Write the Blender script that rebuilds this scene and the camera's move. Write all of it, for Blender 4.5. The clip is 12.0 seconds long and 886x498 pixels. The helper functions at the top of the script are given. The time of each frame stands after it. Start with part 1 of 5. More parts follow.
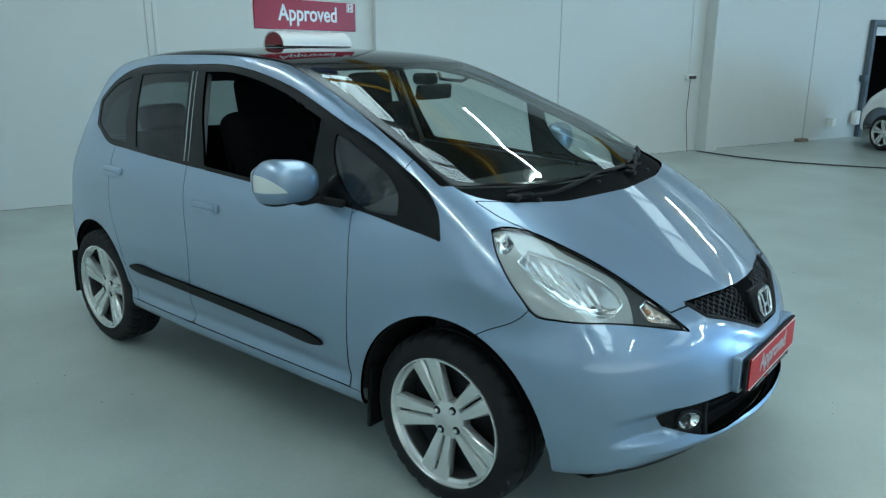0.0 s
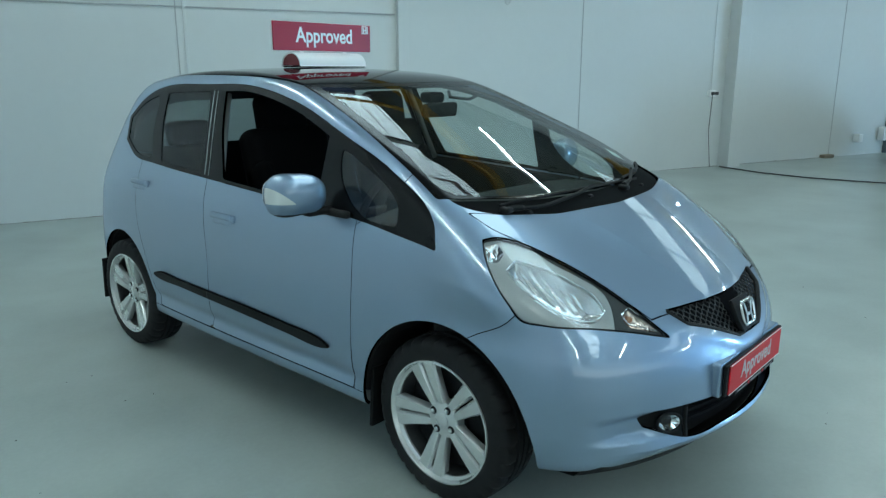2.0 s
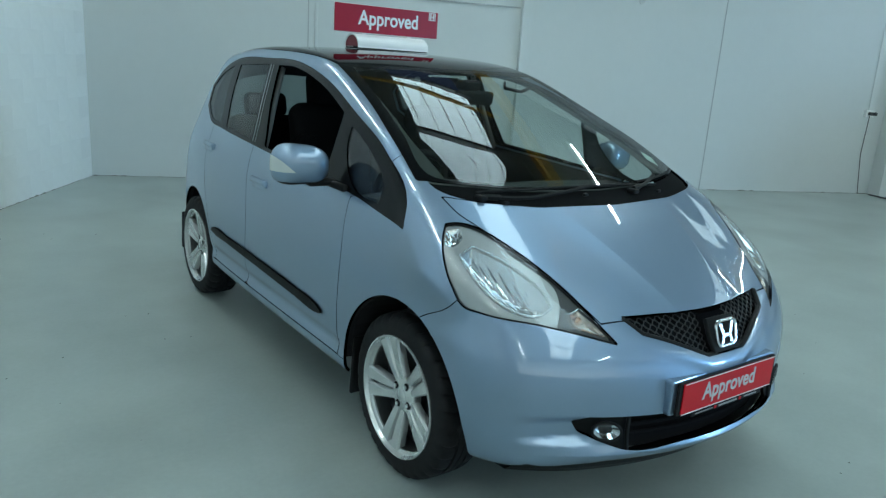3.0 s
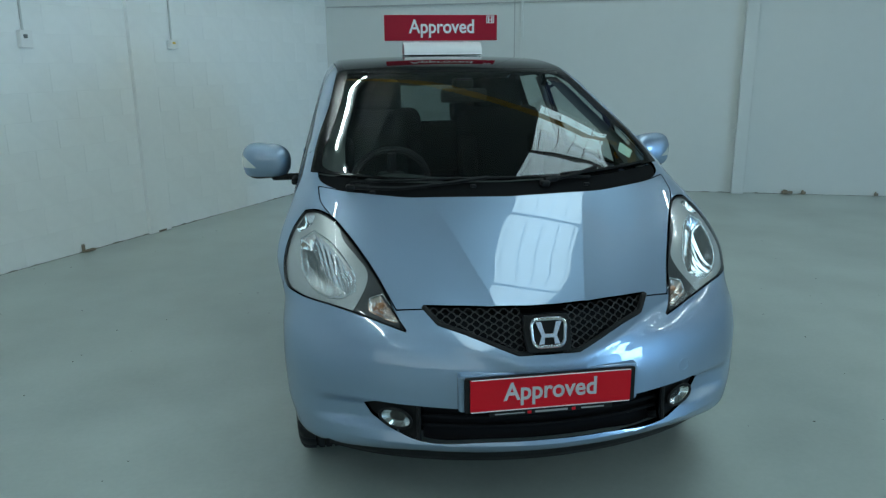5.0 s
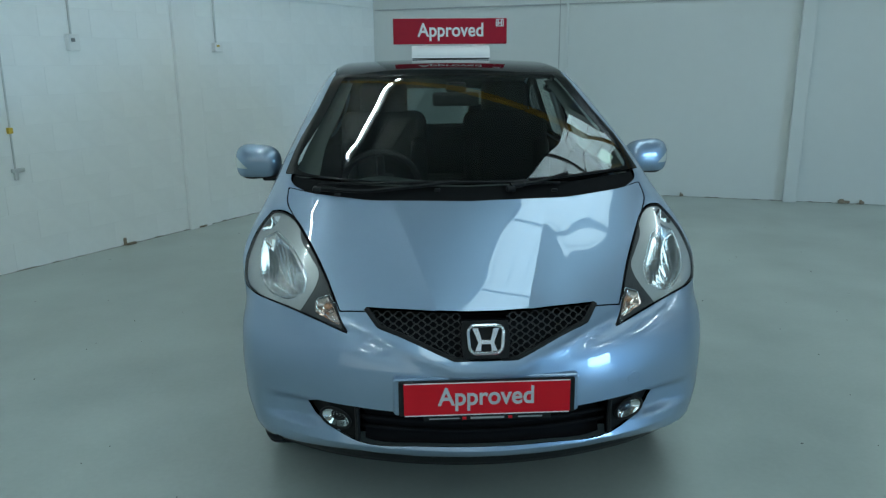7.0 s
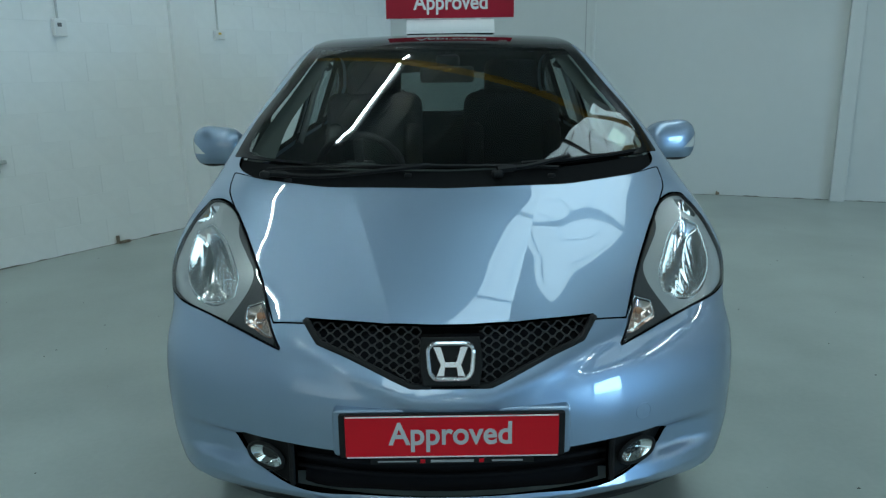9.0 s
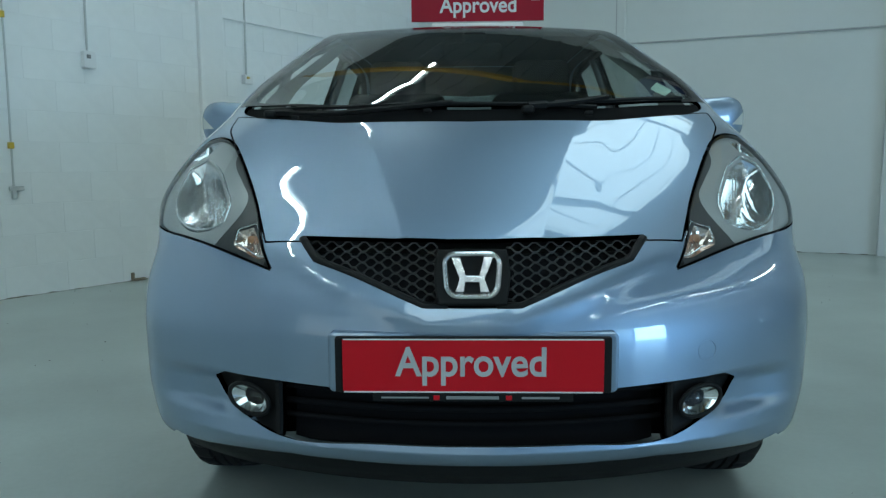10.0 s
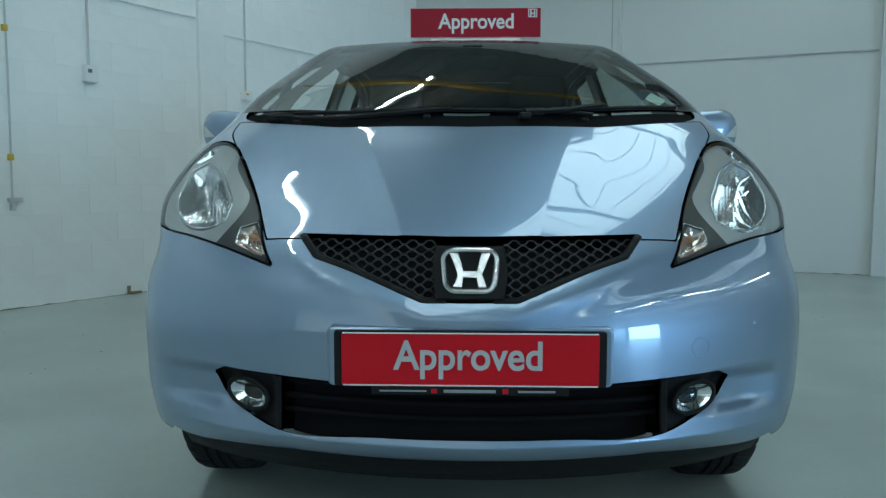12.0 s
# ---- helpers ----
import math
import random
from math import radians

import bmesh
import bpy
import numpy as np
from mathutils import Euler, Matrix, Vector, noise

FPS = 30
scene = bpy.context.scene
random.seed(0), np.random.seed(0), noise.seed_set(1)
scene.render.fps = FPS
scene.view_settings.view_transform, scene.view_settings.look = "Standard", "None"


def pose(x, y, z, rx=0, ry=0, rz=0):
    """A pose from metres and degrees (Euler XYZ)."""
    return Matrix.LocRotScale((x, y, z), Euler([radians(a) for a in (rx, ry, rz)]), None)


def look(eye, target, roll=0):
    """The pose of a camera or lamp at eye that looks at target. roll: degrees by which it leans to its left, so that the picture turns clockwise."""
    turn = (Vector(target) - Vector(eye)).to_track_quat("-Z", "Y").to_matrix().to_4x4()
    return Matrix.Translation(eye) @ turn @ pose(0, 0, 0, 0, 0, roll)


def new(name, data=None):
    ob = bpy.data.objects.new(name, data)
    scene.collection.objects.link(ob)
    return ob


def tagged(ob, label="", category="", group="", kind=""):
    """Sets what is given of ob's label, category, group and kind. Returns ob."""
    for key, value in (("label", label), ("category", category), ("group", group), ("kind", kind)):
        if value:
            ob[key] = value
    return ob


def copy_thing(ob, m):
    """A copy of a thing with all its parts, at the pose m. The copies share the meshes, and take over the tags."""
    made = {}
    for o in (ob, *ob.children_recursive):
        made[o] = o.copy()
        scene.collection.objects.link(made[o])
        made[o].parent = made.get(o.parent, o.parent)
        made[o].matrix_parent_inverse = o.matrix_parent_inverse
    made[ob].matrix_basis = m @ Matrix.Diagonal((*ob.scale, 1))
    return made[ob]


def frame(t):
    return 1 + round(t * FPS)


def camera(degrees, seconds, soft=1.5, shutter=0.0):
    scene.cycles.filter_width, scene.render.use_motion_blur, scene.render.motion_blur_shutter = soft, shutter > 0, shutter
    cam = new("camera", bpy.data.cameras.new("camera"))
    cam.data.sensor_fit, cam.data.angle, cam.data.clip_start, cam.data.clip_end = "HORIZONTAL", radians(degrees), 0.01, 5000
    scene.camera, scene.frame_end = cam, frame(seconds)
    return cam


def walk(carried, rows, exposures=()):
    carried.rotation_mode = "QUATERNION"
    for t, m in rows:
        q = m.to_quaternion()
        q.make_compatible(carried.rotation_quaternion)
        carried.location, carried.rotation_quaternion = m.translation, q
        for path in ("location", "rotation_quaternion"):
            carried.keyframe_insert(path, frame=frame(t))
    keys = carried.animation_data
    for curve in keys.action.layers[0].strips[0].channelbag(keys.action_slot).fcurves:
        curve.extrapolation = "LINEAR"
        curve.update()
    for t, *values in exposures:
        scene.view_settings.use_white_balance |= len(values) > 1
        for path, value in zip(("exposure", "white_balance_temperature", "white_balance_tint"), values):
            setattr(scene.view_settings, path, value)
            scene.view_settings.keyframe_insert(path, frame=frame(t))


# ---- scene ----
cam = camera(62.8, 12.0, soft=1.35)
PATH = [
    (0, (-2.573, -1.462, 1.552), (-1.079, -0.237, 1.034), 0.1),
    (0.5, (-2.621, -1.617, 1.589), (-1.156, -0.329, 1.148), 1.5),
    (1, (-2.632, -1.651, 1.587), (-1.184, -0.354, 1.118), 0.7),
    (1.5, (-2.631, -1.655, 1.585), (-1.171, -0.368, 1.122), 0.6),
    (2, (-2.62, -1.652, 1.575), (-1.17, -0.36, 1.095), -0.0),
    (2.5, (-2.477, -1.813, 1.558), (-1.163, -0.388, 1.068), 0.3),
    (2.7, (-2.378, -1.933, 1.562), (-1.121, -0.457, 1.068), 2.5),
    (4.3, (-1.101, -2.75, 1.535), (-0.582, -0.877, 1.061), 1.1),
    (4.5, (-0.943, -2.791, 1.537), (-0.467, -0.905, 1.071), 3.2),
    (5, (-0.654, -2.871, 1.541), (-0.356, -0.957, 1.046), -0.6),
    (5.5, (-0.4, -2.891, 1.538), (-0.258, -0.953, 1.064), 2.8),
    (6, (-0.338, -2.905, 1.544), (-0.244, -0.975, 1.029), 0.4),
    (6.5, (-0.291, -2.921, 1.545), (-0.161, -0.991, 1.034), 0.7),
    (7, (-0.24, -2.923, 1.549), (-0.141, -0.987, 1.059), -0.5),
    (7.5, (-0.213, -2.923, 1.547), (-0.132, -0.986, 1.056), -1.3),
    (7.7, (-0.198, -2.916, 1.538), (-0.122, -0.981, 1.04), -1.4),
    (9.3, (-0.005, -2.352, 1.311), (-0.05, -0.408, 0.84), -0.6),
    (9.5, (-0.008, -2.302, 1.186), (-0.095, -0.342, 0.796), -0.9),
    (10, (-0.009, -2.263, 0.944), (-0.077, -0.278, 0.711), -0.4),
    (10.5, (-0.023, -2.277, 0.907), (-0.125, -0.285, 0.761), -0.1),
    (11, (-0.019, -2.282, 0.898), (-0.098, -0.291, 0.727), -0.1),
    (11.5, (-0.016, -2.294, 0.898), (-0.081, -0.301, 0.743), -0.3),
    (12, (-0.014, -2.296, 0.893), (-0.07, -0.304, 0.721), 0.1),
]

walk(cam, [(t, look(eye, target, roll)) for t, eye, target, roll in PATH],
     [(0, -0.51), (2.7, -0.58), (4.3, -0.97), (7.7, -1.0), (9.3, -1.06), (12, -1.06)])

# ---- the hall's own frame: x along the back wall, -y out into the hall ----
HALL = Matrix.Translation((-1.23, 7.174, 0)) @ Matrix.Rotation(math.atan2(-0.385, 1.0), 4, "Z")
LEFT = HALL @ pose(0.668, 0, 0, 0, 0, -11.9)  # the left wall's foot, running along -y
EAVES = 4.55
SKY_U, SKY_W, SKY_V0, SKY_V1 = (4.72, 10.5, 16.3, 22.1), 1.12, 1.5, 14.8

# ---- world, rooflights and exposure ----
world = bpy.data.worlds.new("sky")
scene.world = world
world.use_nodes = True
sky = world.node_tree.nodes.new("ShaderNodeTexSky")
sky.sky_type, sky.sun_disc, sky.sun_elevation, sky.sun_rotation = "NISHITA", False, radians(42), radians(200)
world.node_tree.links.new(sky.outputs[0], world.node_tree.nodes["Background"].inputs[0])
world.node_tree.nodes["Background"].inputs[1].default_value = 0.08

# daylight through the rooflights, one lamp lying in each opening
ROOFLIGHT_TINT = (0.67, 0.93, 1.0)
for u, power in zip(SKY_U, (285, 145, 115, 115)):  # the farther lamps are set weaker to balance walls and floor
    lamp = bpy.data.lights.new("rooflight", "AREA")
    lamp.shape, lamp.size, lamp.size_y, lamp.energy, lamp.color = "RECTANGLE", 1.10, SKY_V1 - SKY_V0 - 0.1, power, ROOFLIGHT_TINT
    new("rooflight", lamp).matrix_world = HALL @ pose(u, -(SKY_V0 + SKY_V1) / 2, 4.60)

# daylight through the tall loading door in the far end wall
door_light = bpy.data.lights.new("door_daylight", "AREA")
door_light.shape, door_light.size, door_light.size_y, door_light.energy, door_light.color = "RECTANGLE", 3.4, 3.6, 1600, (0.34, 0.66, 1.0)
new("door_daylight", door_light).matrix_world = HALL @ pose(24.05, -15.0, 1.95, 90, 0, 90)

# added fill lamps behind the walk, no windows known: one near neutral, one blue
for u, wide, power, tint in ((4.0, 10.0, 115, (0.70, 0.94, 0.98)), (14.1, 10.0, 80, (0.36, 0.67, 1.0))):
    front_fill_lamp = bpy.data.lights.new("front_daylight", "AREA")
    front_fill_lamp.shape, front_fill_lamp.size, front_fill_lamp.size_y, front_fill_lamp.energy, front_fill_lamp.color = "RECTANGLE", wide, 3.1, power, tint
    new("front_daylight", front_fill_lamp).matrix_world = HALL @ pose(u, -16.95, 2.75, -90, 0, 180)

# ---- materials ----
def material(name, base, rough=0.5, metal=0.0, grain=0.0, scale=40.0, bump_size=0.0, stain=0.0, stain_scale=1.5, coat=0.0, **more):
    """A surface with variation at two scales: grain and stains in colour and roughness, and a fine relief."""
    m = bpy.data.materials.new(name)
    m.use_nodes = True
    nodes, links = m.node_tree.nodes, m.node_tree.links
    p = nodes["Principled BSDF"]
    p.inputs["Base Color"].default_value = (*base, 1)
    p.inputs["Roughness"].default_value, p.inputs["Metallic"].default_value = rough, metal
    p.inputs["Coat Weight"].default_value = coat
    p.inputs["Coat Roughness"].default_value = 0.02
    for key, value in more.items():
        p.inputs[{"specular_ior_level": "Specular IOR Level", "coat_ior": "Coat IOR"}[key]].default_value = value
    place = nodes.new("ShaderNodeTexCoord")
    fine, broad = nodes.new("ShaderNodeTexNoise"), nodes.new("ShaderNodeTexNoise")
    for tex, s in ((fine, scale), (broad, stain_scale)):
        tex.inputs["Scale"].default_value, tex.inputs["Detail"].default_value = s, 5
        links.new(place.outputs["Object"], tex.inputs["Vector"])
    if grain or stain:
        add = nodes.new("ShaderNodeMath")
        add.operation = "MULTIPLY_ADD"
        links.new(fine.outputs["Fac"], add.inputs[0])
        add.inputs[1].default_value, add.inputs[2].default_value = 2 * grain, 1 - grain
        both = nodes.new("ShaderNodeMath")
        both.operation = "MULTIPLY_ADD"
        links.new(broad.outputs["Fac"], both.inputs[0])
        both.inputs[1].default_value = 2 * stain
        shift = nodes.new("ShaderNodeMath")
        shift.operation = "SUBTRACT"
        links.new(add.outputs[0], shift.inputs[0])
        shift.inputs[1].default_value = stain
        links.new(shift.outputs[0], both.inputs[2])
        tint = nodes.new("ShaderNodeVectorMath")
        tint.operation = "SCALE"
        tint.inputs[0].default_value = base
        links.new(both.outputs[0], tint.inputs["Scale"])
        links.new(tint.outputs[0], p.inputs["Base Color"])
    if bump_size:
        b = nodes.new("ShaderNodeBump")
        b.inputs["Strength"].default_value, b.inputs["Distance"].default_value = 1.0, bump_size
        links.new(fine.outputs["Fac"], b.inputs["Height"])
        links.new(b.outputs[0], p.inputs["Normal"])
    return m


def pane_glass(name, tint, face_on=0.045):
    """Thin clear glass: it lets tinted light straight through and mirrors more at a slant."""
    m = bpy.data.materials.new(name)
    m.use_nodes = True
    nodes, links = m.node_tree.nodes, m.node_tree.links
    nodes.remove(nodes["Principled BSDF"])
    clear, gloss, mix, slant, power, amount = (nodes.new("ShaderNode" + n) for n in ("BsdfTransparent", "BsdfGlossy", "MixShader", "LayerWeight", "Math", "MapRange"))
    clear.inputs[0].default_value = (*tint, 1)
    gloss.inputs["Roughness"].default_value = 0.0
    slant.inputs["Blend"].default_value = 0.5
    power.operation = "POWER"
    power.inputs[1].default_value = 5.0
    amount.inputs["To Min"].default_value = face_on
    links.new(slant.outputs["Facing"], power.inputs[0])
    links.new(power.outputs[0], amount.inputs["Value"])
    links.new(amount.outputs["Result"], mix.inputs[0])
    links.new(clear.outputs[0], mix.inputs[1])
    links.new(gloss.outputs[0], mix.inputs[2])
    links.new(mix.outputs[0], nodes["Material Output"].inputs[0])
    return m


def lit(name, colour, strength):
    m = bpy.data.materials.new(name)
    m.use_nodes = True
    p = m.node_tree.nodes["Principled BSDF"]
    p.inputs["Base Color"].default_value = (0.8, 0.8, 0.8, 1)
    p.inputs["Emission Color"].default_value = (*colour, 1)
    p.inputs["Emission Strength"].default_value = strength
    return m


PAINT = material("light_blue_metallic_paint", (0.246, 0.347, 0.474), 0.45, 0.85, grain=0.06, scale=900, coat=1.0, coat_ior=1.78)
BLACK_GLOSS = material("black_gloss", (0.004, 0.004, 0.005), 0.05, specular_ior_level=0.14)
TRIM_BLACK = material("black_pillar_film", (0.006, 0.0065, 0.007), 0.16, grain=0.05, scale=200, specular_ior_level=0.16)
BLACK_PLASTIC = material("black_plastic", (0.011, 0.0115, 0.012), 0.55, grain=0.15, scale=300, bump_size=0.0004, specular_ior_level=0.16)
# real dark trim, and also the painted shade of hollows and the room beyond
TRIM_AND_SHADE = material("dark_trim", (0.012, 0.012, 0.013), 0.8, grain=0.2, scale=120, specular_ior_level=0.25)
# near-black colour standing for the shade inside grille, intake and bolt holes
VOID = material("black_void", (0.012, 0.012, 0.0135), 1.0, specular_ior_level=0.05)
RUBBER = material("tyre_rubber", (0.010, 0.010, 0.011), 0.72, grain=0.2, scale=90, stain=0.1, stain_scale=6, specular_ior_level=0.3)
ALLOY = material("silver_alloy", (0.70, 0.72, 0.71), 0.27, 0.70, grain=0.03, scale=200, coat=0.4)
CHROME = material("chrome", (0.80, 0.81, 0.82), 0.06, 1.0)
RED = material("red_sign_face", (0.38, 0.006, 0.026), 0.35, grain=0.02, scale=200, specular_ior_level=0.25)
WHITE = material("white_plastic", (0.80, 0.81, 0.80), 0.35, grain=0.02, scale=60)
GLASS = pane_glass("clear_glass", (0.78, 0.86, 0.82), 0.085)
SIDE_GLASS = pane_glass("side_glass", (0.84, 0.89, 0.87), 0.08)
DARK_GLASS = pane_glass("privacy_glass", (0.68, 0.73, 0.72))
REAR_GLASS = pane_glass("tinted_rear_glass", (0.22, 0.27, 0.265))
SMOKED_GLASS = pane_glass("smoked_glass", (0.16, 0.18, 0.18))
LENS = pane_glass("headlight_lens", (0.93, 0.95, 0.95))
# seat cloth blackened in colour to stand for the cabin's shade
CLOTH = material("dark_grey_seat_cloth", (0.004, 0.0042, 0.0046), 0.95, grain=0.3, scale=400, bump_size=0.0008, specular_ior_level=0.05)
TUBE_GLOW = lit("fluorescent_tube", (0.80, 0.98, 1.0), 120.0)
PANEL_PAINT = material("white_panel_paint", (0.60, 0.63, 0.62), 0.55, grain=0.02, scale=10, stain=0.05, stain_scale=0.6, bump_size=0.0008)
MORTAR = material("painted_mortar", (0.82, 0.84, 0.83), 0.7, grain=0.05, scale=30)
WALL_PAINT = material("white_wall_paint", (0.86, 0.88, 0.87), 0.6, grain=0.03, scale=14, stain=0.06, stain_scale=0.7, bump_size=0.0015)
FLOOR_PAINT = material("grey_green_floor_paint", (0.37, 0.42, 0.395), 0.28, grain=0.07, scale=40, stain=0.30, stain_scale=1.5, bump_size=0.0003)

# ---- the car's outer surface: smooth functions of place, front axle at y = 0, nose towards -y ----
EASED = {}


def ease(knots, q):
    """A smooth curve through (position, value) knots, flat beyond its ends (monotone-safe cubic)."""
    if knots not in EASED:
        k = np.array(knots, float)
        x, v = k[:, 0], k[:, 1]
        d = np.diff(v) / np.diff(x)
        m = np.r_[d[0], (d[:-1] + d[1:]) / 2, d[-1]]
        if knots in EVEN:  # bends without a break
            h, n = np.diff(x), len(x)
            a, b = np.eye(n), np.zeros(n)
            a[0, :2], b[0] = (2, 1), 3 * d[0]
            a[-1, -2:], b[-1] = (1, 2), 3 * d[-1]
            for i in range(1, n - 1):
                a[i, i - 1:i + 2] = h[i], 2 * (h[i - 1] + h[i]), h[i - 1]
                b[i] = 3 * (h[i] * d[i - 1] + h[i - 1] * d[i])
            m = np.linalg.solve(a, b)
        else:
            m[np.r_[False, d[:-1] * d[1:] <= 0, False]] = 0
        EASED[knots] = x, v, m
    x, v, m = EASED[knots]
    q = np.asarray(q, float)
    c = np.clip(q, x[0], x[-1])
    i = np.clip(np.searchsorted(x, c, side="right") - 1, 0, len(x) - 2)
    h = x[i + 1] - x[i]
    s = (c - x[i]) / h
    a, b = v[i], v[i + 1]
    out = (2 * s**3 - 3 * s**2 + 1) * a + (s**3 - 2 * s**2 + s) * h * m[i] + (3 * s**2 - 2 * s**3) * b + (s**3 - s**2) * h * m[i + 1]
    return out + np.where(q < x[0], (q - x[0]) * m[0], 0) + np.where(q > x[-1], (q - x[-1]) * m[-1], 0)


def soft_max(a, b, k):
    h = np.maximum(k - np.abs(a - b), 0) / k
    return np.maximum(a, b) + h * h * k / 4


def rise(a, b, q):
    """From 0 at a to 1 at b, smoothly."""
    s = np.clip((q - a) / (b - a), 0, 1)
    return s * s * (3 - 2 * s)


def bump(q, c, w):
    return np.exp(-(((q - c) / w) ** 2))


SIDE_PLAN = ((-0.9, 0.80), (-0.5, 0.838), (-0.2, 0.852), (0.3, 0.857), (1.2, 0.858), (1.9, 0.848), (2.5, 0.81), (3.0, 0.745))
SIDE_RISE = ((0.18, -0.05), (0.30, -0.014), (0.42, -0.006), (0.55, 0.0), (0.75, -0.008), (0.95, -0.03), (1.02, -0.05), (1.12, -0.084), (1.30, -0.140), (1.5, -0.210), (1.6, -0.256))
NOSE_RISE = ((0.18, 0.05), (0.27, 0.012), (0.34, 0.0), (0.50, -0.004), (0.60, 0.002), (0.68, 0.028), (0.74, 0.062), (0.80, 0.12), (0.9, 0.26), (1.0, 0.42))
CREST = ((-0.85, 0.722), (-0.76, 0.80), (-0.6, 0.895), (-0.45, 0.98), (-0.28, 1.0655), (-0.1, 1.1435), (0.15, 1.247), (0.4, 1.344), (0.65, 1.4345), (0.85, 1.502), (1.0, 1.542), (1.2, 1.570), (1.5, 1.585), (1.9, 1.582), (2.4, 1.535), (2.8, 1.46), (3.0, 1.40))
CREST_BEND = ((-0.8, 0.10), (-0.3, 0.075), (0.2, 0.105), (0.8, 0.09), (1.5, 0.055), (2.8, 0.12))
EVEN = {CREST, CREST_BEND, SIDE_PLAN}
TAIL_RISE = ((0.2, -0.04), (0.4, 0.0), (0.8, -0.02), (1.0, -0.08), (1.3, -0.28), (1.55, -0.52))


def crease_at(y):
    """How far out the bonnet's crease runs."""
    return 0.150 + 0.31 * np.clip(y + 0.71, -0.1, 0.6)


def hull(p):
    """Signed distance, roughly, to the car's skin: negative inside."""
    x, y, z = np.abs(p[..., 0]), p[..., 1], p[..., 2]
    side = x - (ease(SIDE_PLAN, y) + ease(SIDE_RISE, z))
    # the step low on the doors
    side = side + 0.019 * bump(z, 0.380, 0.034) * np.clip((y - 0.35) / 0.1, 0, 1) * np.clip((2.1 - y) / 0.1, 0, 1)
    # the bumper's lower corners tuck in
    side = side + (0.022 * rise(0.43, 0.30, z) + 0.010 * bump(z, 0.76, 0.07)) * rise(-0.28, -0.48, y)
    # the raised lip under the grille
    lip = z - (0.632 + np.maximum(x - 0.09, 0) * 0.36)
    nose = -0.011 * bump(lip, 0, 0.027) * rise(0.62, 0.25, x) - y + (-0.842 + 0.40 * x**2 + 0.10 * x**6 + ease(NOSE_RISE, z))
    # the raised middle of the bonnet, between two creases that open towards the windscreen
    raised = 0.0095 * (1 - np.clip((x - crease_at(y)) / 0.10, 0, 1)) ** 2 * rise(-0.20, -0.42, y)
    # the scoops outside the fog lamps, and the lip below them
    nose = nose + 0.030 * rise(0.50, 0.462, z) * rise(0.390, 0.420, z) * rise(0.50, 0.56, x) * rise(0.78, 0.60, x)
    nose = nose - 0.015 * np.clip(1 - np.abs(z - 0.360) / 0.036, 0, 1) * rise(0.74, 0.50, x)
    top = (z - (ease(CREST, y) - ease(CREST_BEND, y) * x**2 - 0.001)) * 0.90
    tail = y - (3.02 - 0.18 * x**2 - 0.25 * x**6 + ease(TAIL_RISE, z))
    f = soft_max(side * 0.95, top, 0.07)
    f = soft_max(f, nose * 0.9, 0.12) + (0.004 - raised * rise(0.70, 0.77, z)) * rise(-0.10, -0.30, y) * rise(0.66, 0.72, z)
    # the full shoulders round the headlights
    f = f - 0.031 * rise(0.34, 0.66, x) * rise(-0.72, -0.40, y) * rise(0.08, -0.26, y) * rise(0.73, 0.88, z)
    f = soft_max(f, tail * 0.9, 0.14)
    return soft_max(f, 0.262 + 0.05 * np.clip((-0.35 - y) / 0.4, 0, 1) - z, 0.05)


def meet(start, way, far, hull=hull, steps=46):
    """Where rays from inside leave the hull: the distances along way."""
    a, b = np.zeros(len(start)), np.full(len(start), float(far))
    for _ in range(steps // 2):
        m = (a + b) / 2
        inside = hull(start + way * m[:, None]) < 0
        a, b = np.where(inside, m, a), np.where(inside, b, m)
    return (a + b) / 2


def slope(p, hull=hull, e=5e-4):
    """Outward unit normals of the hull."""
    g = np.stack([hull(p + e * d) - hull(p - e * d) for d in np.eye(3)], -1)
    return g / np.linalg.norm(g, axis=-1, keepdims=True)


# ---- building helpers ----
def part(name, bm, mat, parent=None, label="", smooth=False):
    """Links a bmesh as one mesh object, under a thing or a part."""
    me = bpy.data.meshes.new(name)
    bm.normal_update()
    bm.to_mesh(me)
    bm.free()
    if smooth:
        me.shade_smooth()
    return piece(name, me, mat, parent, label)


def piece(name, me, mat, parent=None, label=""):
    ob = new(name, me)
    if mat and not me.materials:
        me.materials.append(mat)
    if parent:
        ob.parent = parent
    if label:
        tagged(ob, label)
    return ob


def box(sx, sy, sz, at=(0, 0, 0), bevel=0.0, seg=2):
    """A box of that size, its middle at at, with rounded edges."""
    bm = bmesh.new()
    bmesh.ops.create_cube(bm, size=1)
    bmesh.ops.scale(bm, vec=(sx, sy, sz), verts=bm.verts)
    if bevel:
        bmesh.ops.bevel(bm, geom=bm.edges[:], offset=bevel, segments=seg, profile=0.5, affect="EDGES")
    bmesh.ops.translate(bm, vec=at, verts=bm.verts)
    return bm


def turned(bm, m):
    bmesh.ops.transform(bm, matrix=m, verts=bm.verts)
    return bm


def joined(*parts):
    out = bmesh.new()
    for bm in parts:
        me = bpy.data.meshes.new("x")
        bm.to_mesh(me)
        bm.free()
        out.from_mesh(me)
        bpy.data.meshes.remove(me)
    return out


